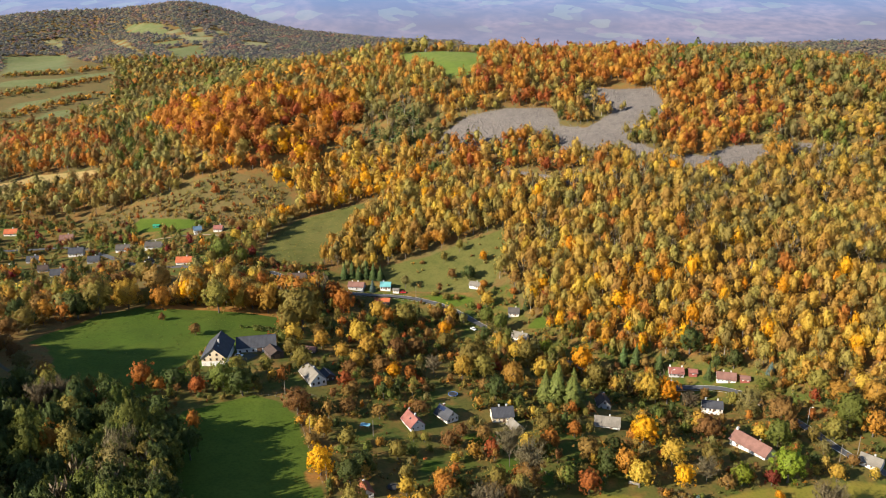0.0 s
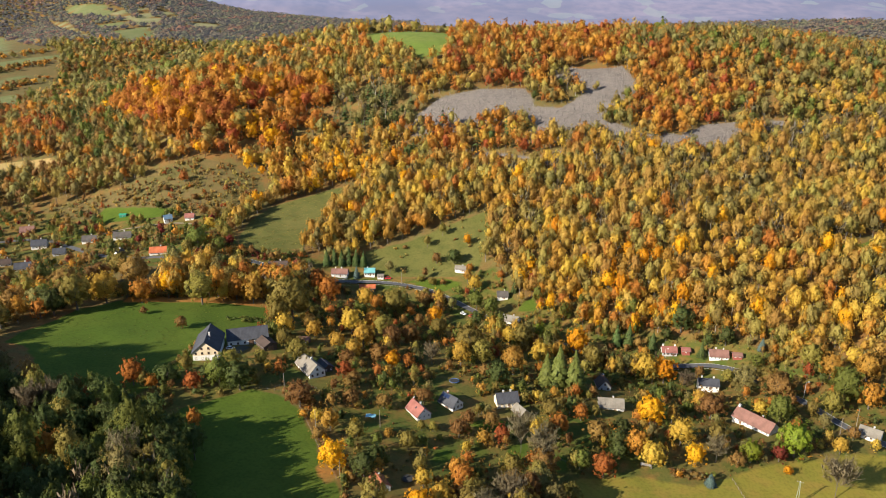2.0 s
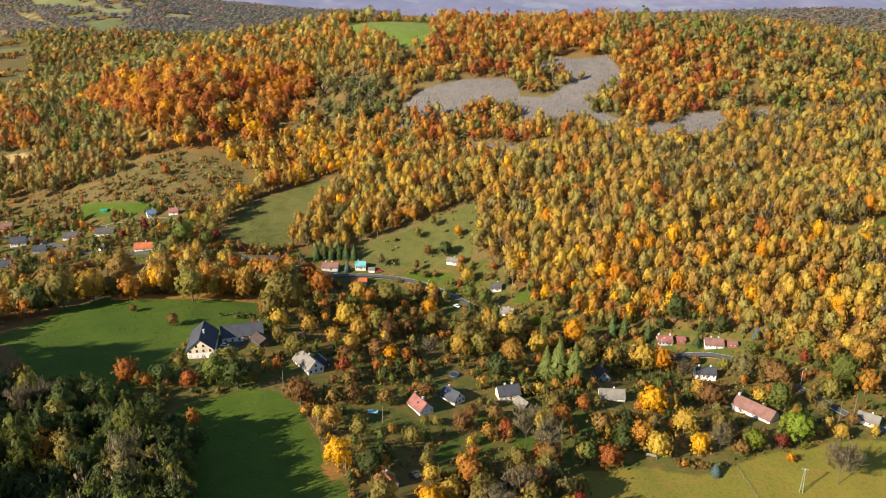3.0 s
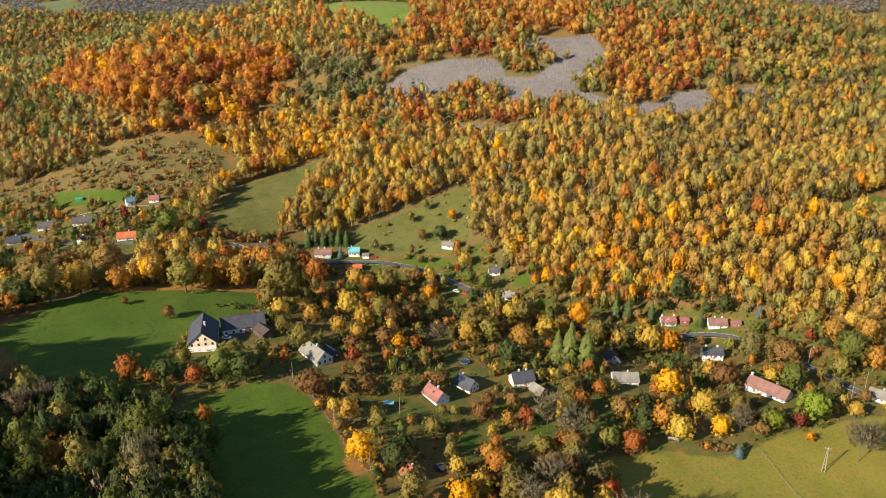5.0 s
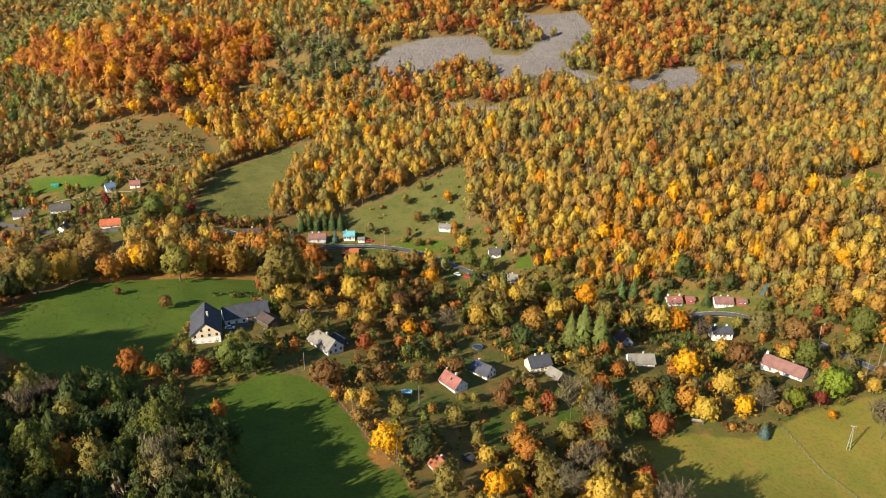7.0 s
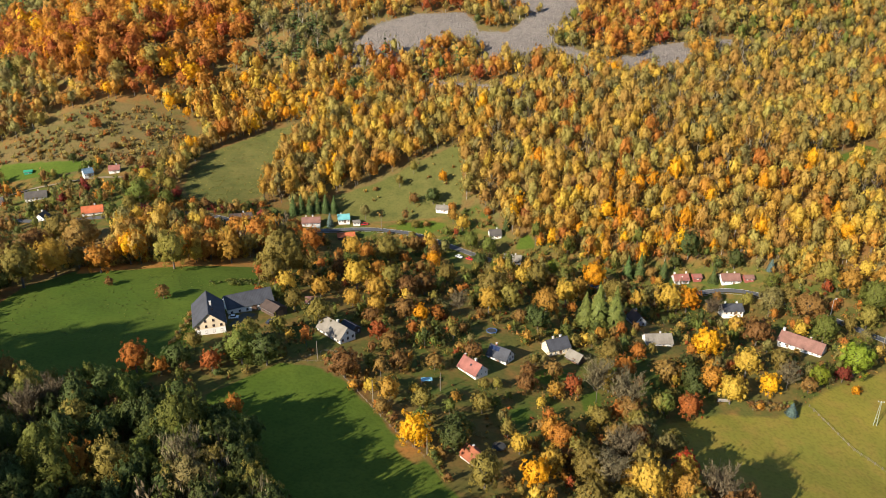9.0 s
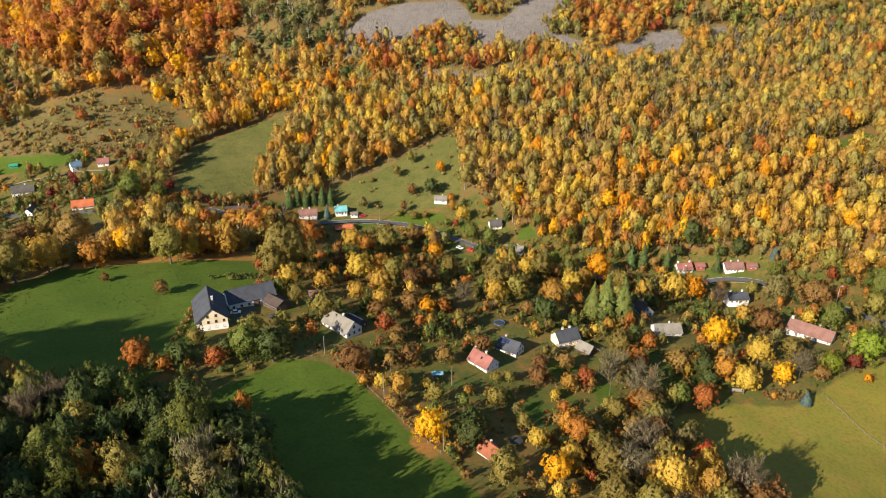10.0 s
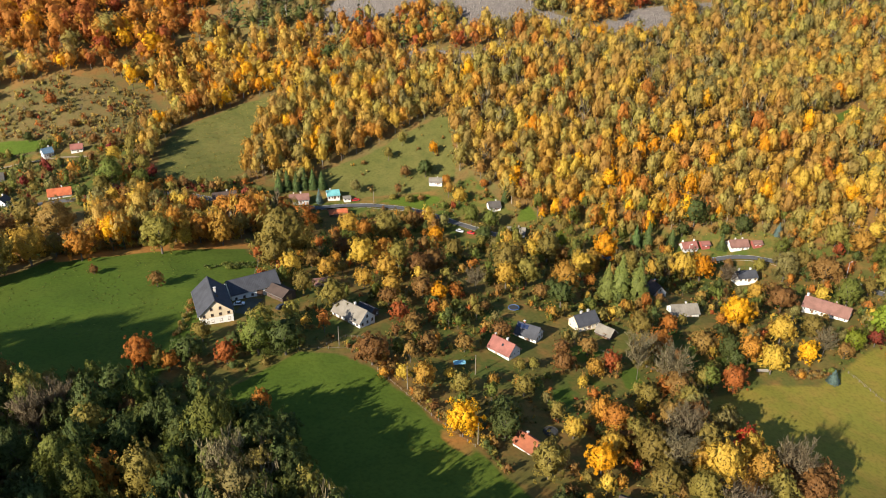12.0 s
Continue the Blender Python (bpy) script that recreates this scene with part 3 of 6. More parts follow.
def tree(x, y, wide, tall, letter, group, label=""):
    """One tree with its trunk and crown, on the ground at x, y."""
    letter = "w" if letter == "v" else letter
    kind = shape_for(letter, wide, tall)
    pick = int(abs(x * 7.3 + y * 3.1)) % 4
    if (kind, pick) not in near_meshes:
        p, q, wp, wq = NEAR_SHAPES[kind][pick]
        near_meshes[kind, pick] = (quad_mesh("crown", p, q, [LEAVES[letter]], normals=soft_normals(p, q)), quad_mesh("trunk", wp, wq, [BARK]))
    leaves, wood = near_meshes[kind, pick]
    noun = "shrub" if kind == "bush" else "tree"
    thing = new({"spire": "spruce_tree", "bush": "shrub"}.get(kind, "tree"))
    thing.location = (x, y, height(x, y) - 0.1)
    thing.scale = (wide, wide, tall)
    thing.rotation_euler = (0, 0, (x * 1.7 + y * 2.3) % math.tau)
    what = "conical conifer" if kind == "spire" else f"autumn {noun}" if letter not in "gkl" else f"leafy {noun}"
    tagged(thing, label or f"{TREE_WORDS[letter]} {what} standing on the grass", noun, group)
    new("trunk", wood).parent = thing
    top = new("crown", leaves)
    top.parent = thing
    top.material_slots[0].link = "OBJECT"
    top.material_slots[0].material = LEAVES[letter]
    return thing


def woodland(name, rows, shapes, label):
    """Many trees as one mesh: rows of x, y, width, height, letter."""
    letters = sorted({r[4] for r in rows})
    mats = [LEAVES[k] for k in letters] + [BARK, PALE_BARK]
    rng = np.random.RandomState(len(rows))
    groups = {}
    for r in rows:
        groups.setdefault((shape_for(r[4], r[2], r[3]), rng.randint(4), r[4]), []).append(r)
    points, quads, slots, tones, normals, base = [], [], [], [], [], 0
    for (kind, pick, letter), some in groups.items():
        p, q, wp, wq = shapes[kind][pick]
        body, faces = np.concatenate([p, wp]), np.concatenate([q, wq + len(p)])
        x, y, w, h = (np.array([r[n] for r in some]) for n in range(4))
        a = rng.uniform(0, math.tau, len(some))
        ca, sa = np.cos(a), np.sin(a)
        px = x[:, None] + w[:, None] * (ca[:, None] * body[:, 0] - sa[:, None] * body[:, 1])
        py = y[:, None] + w[:, None] * (sa[:, None] * body[:, 0] + ca[:, None] * body[:, 1])
        pz = (land(x, y) - 0.15)[:, None] + h[:, None] * body[:, 2]
        points.append(np.stack([px, py, pz], -1).reshape(-1, 3))
        quads.append((faces[None] + (base + np.arange(len(some)) * len(body))[:, None, None]).reshape(-1, 3))
        way = np.concatenate([soft_normals(p, q), wp * np.array([1, 1, 0]) / (np.linalg.norm(wp[:, :2], axis=1)[:, None] + 1e-6)])
        nx, ny = ca[:, None] * way[:, 0] - sa[:, None] * way[:, 1], sa[:, None] * way[:, 0] + ca[:, None] * way[:, 1]
        normals.append(np.stack([nx, ny, np.broadcast_to(way[:, 2], nx.shape)], -1).reshape(-1, 3))
        bark = len(letters) + (1 if letter in "yvb" and pick < 2 else 0)
        slots.append(np.tile(np.r_[np.full(len(q), letters.index(letter)), np.full(len(wq), bark)], len(some)))
        tones.append(np.repeat(rng.uniform(0, 1, len(some)), len(body)))
        base += len(some) * len(body)
    mesh = quad_mesh(name, np.concatenate(points), np.concatenate(quads), mats, np.concatenate(slots), np.concatenate(tones), np.concatenate(normals))
    return tagged(new(name, mesh), label, "forest", kind="stuff")


# stands of the forest: an outline and the mix of trees in it
STANDS = [
    ([(-75, 761), (-47, 761), (-7, 727), (-7, 690), (-49, 702), (-78, 728)], "pbmpbmpmk"),
    ([(-317, 912), (-234, 881), (-151, 847), (-83, 788), (-78, 727), (-86, 704), (-116, 686), (-155, 679), (-199, 694), (-244, 721), (-320, 841)], "roooraoovo"),
    ([(-245, 724), (-199, 694), (-116, 686), (-75, 697), (-7, 686), (-7, 648), (-44, 610), (-105, 612), (-152, 636), (-234, 684)], "yoaytyovyt"),
    ([(-570, 977), (-483, 1014), (-350, 803), (-355, 730), (-446, 752)], "ornonmovm"),
    ([(-407, 679), (-377, 729), (-329, 751), (-247, 675), (-229, 616), (-292, 594), (-368, 606)], "novmnmtvgm"),
    ([(-2, 781), (10, 850), (60, 1000), (250, 1000), (230, 790), (185, 733), (115, 726), (45, 715)], "orootovvtr"),
    ([(192, 691), (235, 780), (301, 731), (279, 647), (229, 615), (179, 599)], "oortoyrovt"),
    ([(-2, 684), (58, 664), (103, 636), (95, 610), (45, 620), (-7, 657)], "rokovyot"),
    ([(212, 849), (904, 1593), (384, 665), (294, 695), (235, 780)], "mvtomgvnm"),
    ([(121, 577), (183, 582), (360, 613), (288, 471), (184, 458), (122, 500)], "tvytbmtvyvmt"),
    ([(78, 455), (131, 455), (272, 440), (223, 343), (163, 385), (85, 411)], "yytyvatyvyto"),
    ([(-502, 1072), (-317, 912), (-320, 841), (-244, 721), (-234, 684), (-324, 736), (-365, 740)], "mwngkmvmno"),
]


def pick_letters(rng, x, y):
    """The mix of colours changes from stand to stand, with a ragged border between them."""
    patch, fine = waves(x, y, 95.0, 11), waves(x, y, 38.0, 12)
    near = waves(x, y, 24.0, 13)
    sx, sy = x + 14 * waves(x, y, 40.0, 14), y + 14 * waves(x, y, 40.0, 15)
    stand = np.full(len(x), -1)
    for n in range(len(STANDS) - 1, -1, -1):
        stand[inside(sx, sy, STANDS[n][0]) > 0] = n
    out = []
    for n in range(len(x)):
        px, py, k = x[n], y[n], patch[n]
        if stand[n] >= 0:
            mix = STANDS[stand[n]][1]
        elif py > 1000 + 60 * fine[n]:
            mix = "onnmmvmwgtnw" if k > -0.3 else "nmwgmkmwmn"
        elif px < -270:
            mix = "omnwmtmkmvgnwm"
        elif py > 676 and px > 76:
            mix = "ovtotmvtvmgb" if k > -0.1 else "ontmmvbmvgk"
        elif px > 270 and py > 543:
            mix = "ovtyvmvtbymg"
        elif py > 620:
            mix = "ovmotvmwytov"
        else:
            mix = "yaoytvtyvytvyv" if k > 0.1 else "oytvytvmtvbvy" if k > -0.5 else "oytayvytyvvt"
        place = 0.5 + 0.34 * near[n] + rng.normal() * 0.27
        out.append(mix[int(np.clip(place, 0, 0.999) * len(mix))])
    return out


OPEN_GROUND = [FARM_MEADOW, LOWER_MEADOW, CORNER_FIELD, ROUND_FIELD, SLOPE_MEADOW, SCRUB, TAN_FIELD, TOP_MEADOW, GLADE, GARDENS, HAMLET, ROAD_BANK, *STRIP_FIELDS, *GREEN_FIELDS, *HILL_FIELDS, STRIP_COUNTRY, *SCREES[:4], *SCREES[5:]]


def scatter(rng, x0, x1, y0, y1, gap):
    gx, gy = np.meshgrid(np.arange(x0, x1, gap), np.arange(y0, y1, gap))
    x = (gx + rng.uniform(-0.45, 0.45, gx.shape) * gap).ravel()
    y = (gy + rng.uniform(-0.45, 0.45, gy.shape) * gap).ravel()
    free = np.ones(len(x), bool)
    for outline in OPEN_GROUND:
        free &= inside(x, y, outline) < (0.5 if outline in SCREES else -1.5)
    seen = (x < 0.68 * y + 75) & (x > -190 - 1.0 * (y - 83))
    return x[free & seen], y[free & seen]


def make_woods():
    rng = np.random.RandomState(21)

    def grow(x, y, w0, w1, tall):
        letters = pick_letters(rng, x, y)
        w = rng.uniform(w0, w1, len(x))
        rows = []
        for n in range(len(x)):
            letter = letters[n]
            if letter == "k" and rng.rand() < 0.4:
                rows.append((x[n], y[n], w[n] * 0.75, w[n] * 1.9, "p"))
            else:
                rows.append((x[n], y[n], w[n], w[n] * tall * rng.uniform(0.85, 1.25), letter))
        return rows

    x, y = scatter(rng, -530, 590, 365, 870, 6.5)
    keep = ~((x < -165) & (y < 505)) & ((y > 425) | (x > 50))
    x, y = x[keep], y[keep]
    low = y < 610
    in_beech = inside(x, y, STANDS[1][0]) > 0
    kept = low | (rng.uniform(0, 1, len(x)) < np.where(in_beech, 0.45, 0.68))
    x, y, low, in_beech = x[kept], y[kept], low[kept], in_beech[kept]
    woodland("hillside_wood", grow(x[low], y[low], 6.6, 12.0, 1.5), MIDDLE_SHAPES, "yellow and olive autumn birch forest on the lower hillside")
    upper = ~low & ~in_beech
    woodland("upper_wood", grow(x[upper], y[upper], 8.0, 13.0, 1.32), WOOD_SHAPES, "orange and olive autumn forest round the scree")
    woodland("beech_wood", grow(x[in_beech], y[in_beech], 11.0, 18.0, 1.1), MIDDLE_SHAPES, "rust-red and orange beech forest on the upper hillside")
    x, y = scatter(rng, -1260, 810, 870, 1580, 15.5)
    woodland("ridge_wood", grow(x, y, 12.0, 19.0, 1.0), FAR_SHAPES, "mixed autumn forest along the ridge and beyond")
    rows = []
    for cx, cy, count, reach, mix in ((121, 696, 14, 13, "oyvtoy"), (66, 675, 12, 14, "orvyt"), (170, 650, 9, 11, "kmvk"), (164, 703, 2, 3, "yv"), (95, 660, 5, 6, "vko"), (215, 600, 4, 8, "ro"), (140, 742, 7, 9, "otv")):
        for n in range(count):
            a, r = rng.uniform(0, math.tau), reach * rng.uniform(0, 1) ** 0.5
            rows.append((cx + r * math.cos(a), cy + 0.6 * r * math.sin(a), rng.uniform(5, 9.5), rng.uniform(6, 11.5), mix[rng.randint(len(mix))]))
    woodland("scree_trees", rows, MIDDLE_SHAPES, "orange and olive trees growing among the scree")
    x, y = scatter(rng, 190, 420, 270, 436, 8.0)
    keep = y < 365
    woodland("roadside_wood", grow(x[keep], y[keep], 7.0, 11.5, 1.3), MIDDLE_SHAPES, "yellow and olive woodland beside the village road")


make_woods()

# Height for crown width, by kind of tree; 1.15 for the rest.
STATURE = {"n": 0.95, "k": 1.05, "q": 1.75, "b": 1.25}


def grown(slim, rows):
    """Rows (x, y, crown width, kind) gain the height that the kind grows to; full rows stay."""
    return [r if len(r) == 5 else (r[0], r[1], r[2], r[2] * STATURE.get(r[3], 1.15) * slim, r[3]) for r in rows]



TREELINE_TREES = grown(1.0, [
    (-213, 434, 18.6, 'n'), (-206, 397, 15.6, 'k'), (-197, 405, 18.8, 'v'), (-201, 451, 15.6, 'n'), (-186, 418, 16.7, 'y'),
    (-193, 465, 16.0, 'v'), (-178, 447, 21.0, 'n'), (-166, 417, 12.7, 'o'), (-177, 425, 9.8, 'v'), (-162, 435, 10.6, 'n'),
    (-151, 431, 14.6, 'a'), (-158, 433, 9.8, 'o'), (-150, 465, 11.1, 'o'), (-133, 418, 17.2, 'v'), (-131, 462, 10.3, 'r'),
    (-123, 426, 8.3, 'y'), (-116, 430, 12.8, 'o'), (-115, 462, 11.0, 'o'), (-106, 427, 12.1, 'y'), (-101, 458, 14.3, 'o'),
    (-91, 450, 16.7, 'o'), (-83, 466, 14.5, 'o'), (-80, 400, 26.1, 'v'), (-86, 391, 14.6, 'v'), (-72, 461, 14.4, 'o'),
    (-64, 452, 14.1, 'o'), (-70, 393, 9.4, 'n'), (-81, 378, 11.3, 'y')])
WEST_TREES = [(-224, 361, 11.0, 13.0, "n"), (-223, 375, 12.0, 13.5, "w"), (-221, 391, 11.0, 13.0, "o"), (-217, 404, 12.5, 14.0, "m"), (-211, 417, 11.0, 12.0, "w"), (-229, 350, 12.0, 14.0, "o"), (-217, 344, 9.0, 10.0, "n"), (-222, 334, 11.0, 13.0, "o"), (-232, 384, 12.0, 15.0, "k"), (-229, 402, 12.0, 14.0, "n"), (-207, 334, 8.0, 9.5, "n"), (-197, 322, 9.0, 11.0, "m")]
FARM_TREES = [(-140, 318, 11.4, 13.1, 'o'), (-131, 315, 6.4, 7.3, 'o'), (-125, 318, 10.3, 10.9, 'k'), (-113, 314, 8.2, 9.5, 'r'), (-102, 317, 13.6, 15.6, 'g'), (-93, 315, 14.4, 15.1, 'k'), (-99, 329, 11.3, 13.0, 'v'), (-120, 331, 7.6, 8.8, 'v'), (-79, 360, 9.8, 11.2, 'v'), (-70, 344, 11.9, 13.7, 'v'), (-87, 338, 7.7, 8.9, 'v'), (-135, 381, 7.5, 7.2, 'n'), (-160, 400, 4.9, 4.7, 'n'), (-135, 317, 7.4, 8.5, 'v'), (-89, 320, 7.3, 8.4, 'v'), (-109, 322, 7.4, 7.8, 'k')]
ORCHARD_TREES = [(-41, 447, 12.0, 13.8, 'y'), (-34, 441, 9.9, 11.4, 'o'), (-68, 465, 9.0, 10.3, 'o'), (-23, 437, 15.1, 17.4, 'v'), (-14, 434, 6.6, 7.6, 'o'), (1, 428, 9.1, 10.5, 'a'), (1, 400, 10.4, 12.0, 'v'), (-47, 391, 13.5, 15.5, 'y'), (-52, 411, 11.1, 10.5, 'n'), (-35, 397, 12.0, 13.8, 'o'), (-40, 372, 11.8, 13.6, 'y'), (-30, 390, 12.4, 14.2, 'v'), (-56, 430, 5.2, 5.9, 'g'), (-66, 377, 9.1, 10.4, 'y'), (-25, 376, 13.1, 12.5, 'n'), (-15, 383, 12.3, 11.7, 'n'), (-25, 347, 8.0, 9.2, 'a'), (-31, 351, 11.2, 10.7, 'n'), (-17, 349, 7.0, 8.0, 'o'), (-44, 352, 9.6, 11.1, 'y'), (-53, 363, 8.8, 10.1, 'y'), (-47, 346, 8.4, 8.0, 'n'), (-47, 330, 8.1, 9.3, 'r'), (-43, 324, 8.0, 7.6, 'n')]
STREAM_TREES = grown(1.0, [
    (-3, 465, 6.0, 'w'), (6, 457, 6.5, 7.5, 'n'), (13, 449, 6.5, 8.0, 'm'), (29, 430, 7.0, 'w'), (35, 419, 4.5, 4.5, 'k'),
    (61, 395, 7.0, 'm'), (-5, 356, 8.8, 'b'), (16, 368, 17.1, 'v'), (10, 357, 11.7, 'y'), (21, 359, 12.9, 'v'),
    (41, 396, 9.3, 'y'), (47, 390, 12.9, 'v'), (59, 400, 10.2, 'l'), (78, 386, 14.4, 'a'), (66, 395, 10.1, 'v'),
    (36, 350, 13.9, 'y'), (53, 366, 12.3, 'y'), (66, 378, 9.8, 'y'), (26, 335, 12.3, 'k'), (21, 344, 8.2, 'n'),
    (57, 338, 12.6, 'q'), (64, 335, 12.1, 'q'), (51, 339, 9.9, 'q'), (36, 437, 10.8, 'g'), (28, 446, 10.9, 'g'),
    (25, 420, 10.4, 'k')])
HILLFOOT_TREES = grown(1.0, [
    (54, 459, 4.6, 9.0, 'p'), (-67, 528, 15.4, 'y'), (-69, 503, 6.2, 11.0, 'p'), (-64, 505, 6.6, 11.5, 'p'), (-59, 504, 6.0, 10.5, 'p'),
    (-54, 506, 6.8, 12.3, 'p'), (-49, 505, 6.4, 11.9, 'p'), (-44, 504, 6.0, 10.5, 'p'), (-48.5, 490, 4.2, 8.5, 's'), (29, 468, 9.2, 'y'),
    (-43, 532, 13.6, 'a'), (-55, 516, 9.1, 'y'), (-5, 538, 10.3, 'o'), (12.2, 527.0, 6.5, 10, 'v'), (28.8, 514.4, 6.5, 8.5, 'a'),
    (0.7, 517.9, 6.5, 9, 'w'), (-13.7, 531.5, 8, 'o'), (18.1, 497.8, 11, 11, 'k'), (6.2, 501.1, 7, 8, 'n'), (-15.0, 518.8, 4, 3.2, 'n'),
    (-33.9, 533.4, 6, 5, 'r'), (-26.0, 494.4, 7, 10, 'm'), (2.2, 479.2, 6, 5.5, 'w'), (-6.1, 484.7, 5, 4, 'w'), (9.1, 478.7, 5, 'n'),
    (25.4, 476.5, 7, 11, 'y'), (28.0, 488.3, 6, 6, 'o'), (66.0, 459.9, 8, 10, 'r'), (57.0, 463.1, 4.5, 9, 'p'), (47.3, 475.8, 6, 6, 'o')])
COTTAGE_TREES = [(-65, 302, 13.5, 12.8, 'n'), (-43, 306, 9.5, 9.0, 'n'), (-45, 320, 7.4, 7.0, 'n'), (-29, 306, 8.1, 7.7, 'n'), (-11, 313, 8.9, 8.4, 'n'), (-57, 291, 5.9, 6.8, 'y'), (-51, 286, 9.0, 10.3, 'y'), (-41, 289, 4.6, 5.2, 'y'), (-40, 279, 8.4, 9.6, 'v'), (-19, 275, 8.0, 9.2, 'v'), (-63, 294, 3.7, 4.2, 'o'), (-55, 278, 6.6, 6.3, 'n'), (-48, 257, 11.5, 13.2, 'a'), (-36, 252, 11.4, 12.0, 'k'), (-32, 263, 8.9, 9.4, 'k'), (-32, 231, 11.8, 13.6, 'v'), (-14, 249, 7.4, 8.5, 'y'), (-16, 229, 9.6, 11.1, 'a')]
LANE_TREES = [(-0, 255, 8.9, 10.3, 'o'), (-8, 236, 9.2, 10.5, 'y'), (-1, 240, 8.2, 7.8, 'n'), (3, 288, 9.4, 8.9, 'n'), (8, 299, 7.2, 6.9, 'n'), (18, 297, 8.7, 8.3, 'n'), (21, 285, 8.0, 9.2, 'r'), (13, 283, 7.0, 8.0, 'y'), (5, 277, 4.6, 5.2, 'y'), (-27, 283, 4.5, 5.2, 'y'), (-13, 291, 4.7, 5.4, 'v'), (-8, 291, 4.7, 5.4, 'v'), (46, 304, 10.1, 11.6, 'v'), (37, 290, 8.7, 10.0, 'y'), (35, 268, 13.2, 16.5, 'b'), (47, 292, 9.8, 11.3, 'o'), (60, 305, 7.7, 8.9, 'o'), (49, 268, 7.9, 9.1, 'v')]
BROOK_TREES = [(63, 287, 11.4, 10.8, 'n'), (71, 287, 6.5, 7.5, 'o'), (75, 292, 9.2, 9.6, 'k'), (69, 275, 8.3, 8.7, 'k'), (59, 263, 9.8, 11.3, 'r'), (91, 302, 13.2, 15.2, 'a'), (77, 277, 11.3, 13.0, 'o'), (81, 269, 11.2, 12.9, 'y'), (99, 285, 11.9, 13.6, 'y'), (100, 271, 9.1, 10.4, 'a'), (116, 286, 9.6, 11.0, 'v'), (110, 273, 9.2, 11.5, 'b'), (102, 259, 4.4, 5.6, 's'), (125, 273, 9.4, 10.9, 'l'), (118, 270, 7.8, 7.4, 'n'), (138, 274, 7.0, 8.1, 'd'), (146, 277, 15.5, 17.0, 'l'), (153, 304, 13.3, 15.3, 'g'), (149, 314, 7.7, 8.8, 'y')]
ROADSIDE_TREES = [(124, 312, 14.2, 13.4, 'n'), (126, 330, 8.9, 10.2, 'y'), (128, 352, 9.3, 11.6, 'b'), (110, 364, 14.3, 16.4, 'y'), (120, 363, 13.2, 15.1, 'a'), (22, 262, 8.9, 10.2, 'v'), (17, 259, 4.4, 5.1, 'y'), (16, 237, 11.4, 14.3, 'b'), (2, 230, 11.8, 13.6, 'v'), (25, 234, 6.2, 7.2, 'y'), (14, 225, 9.9, 11.4, 'y'), (5, 227, 7.9, 9.1, 'v'), (168, 279, 7.4, 8.5, 'y'), (138, 266, 4.0, 4.6, 'a'), (152, 254, 14.9, 18.6, 'b'), (143, 402, 16.3, 17.2, 'k'), (149, 384, 5.0, 9.5, 'p'), (181, 379, 4.8, 7.2, 's'), (104, 398, 6.4, 12.5, 'p'), (111, 397, 6.8, 13.5, 'p')]
HEDGE_TREES = [(-141, 533, 9.5, 10.9, 'v'), (-140, 556, 10.7, 10.1, 'n'), (-136, 572, 10.1, 11.6, 'v'), (-129, 588, 9.5, 10.0, 'k'), (-142, 509, 9.8, 11.3, 'g'), (-144, 495, 10.3, 11.9, 'v'), (-157, 513, 15.2, 17.5, 'g'), (-147, 566, 10.9, 12.5, 'v'), (-198, 647, 8.1, 9.4, 'r'), (-220, 675, 9.0, 10.4, 'o'), (-160, 580, 11.2, 10.6, 'n'), (-158, 555, 9.9, 11.4, 'y'), (-184, 621, 6.4, 6.1, 'n'), (-211, 638, 6.2, 5.9, 'n'), (-120, 606, 8.0, 7.6, 'n'), (-162, 506, 9.8, 11.3, 'v'), (-150, 516, 8.4, 9.7, 'o'), (-190, 606, 6.3, 6.6, 'k'), (-211, 614, 6.5, 6.8, 'k')]
OAK_TREES = grown(1.5, [
    (-147, 248, 10.2, 'o'), (-137, 244, 12.4, 'v'), (-150, 247, 6.6, 'y'), (-160, 283, 9.5, 'b'), (-166, 279, 9.4, 'b'),
    (-152, 282, 12.2, 'm'), (-142, 284, 8.2, 'n'), (-148, 281, 5.3, 'o'), (-153, 300, 5.2, 'r'), (-120, 259, 15.5, 'g'),
    (-115, 270, 9.7, 'g'), (-134, 271, 11.7, 'k'), (-156, 252, 12.9, 'g'), (-154, 265, 11.6, 'k'), (-151, 242, 12.4, 'g'),
    (-118, 242, 11.5, 'b'), (-126, 253, 8.8, 'v'), (-109, 242, 10.5, 'v'), (-112, 237, 7.3, 'y'), (-134, 239, 6.7, 'y'),
    (-105, 282, 6.1, 'o'), (-169, 293, 10.6, 'v'), (-159, 306, 5.8, 'v'), (-154, 309, 6.2, 'g'), (-166, 308, 5.4, 'v'),
    (-139, 289, 9.9, 'g'), (-178, 306, 9.4, 't'), (-160, 239, 10.7, 'm'), (-118, 255, 11.0, 'k'), (-129, 239, 10.5, 'm'),
    (-121, 235, 10.3, 'v'), (-168, 263, 11.6, 'k'), (-142, 264, 11.5, 'k'), (-128, 262, 11.3, 'k'), (-104, 255, 9.2, 'k'),
    (-102, 232, 10.1, 'm'), (-146, 305, 6.6, 'k'), (-100, 261, 9.4, 'k'), (-108, 268, 9.6, 'g'), (-100, 244, 9.9, 'g'),
    (-105, 238, 8.7, 'k'), (-112, 253, 10.2, 'g')])
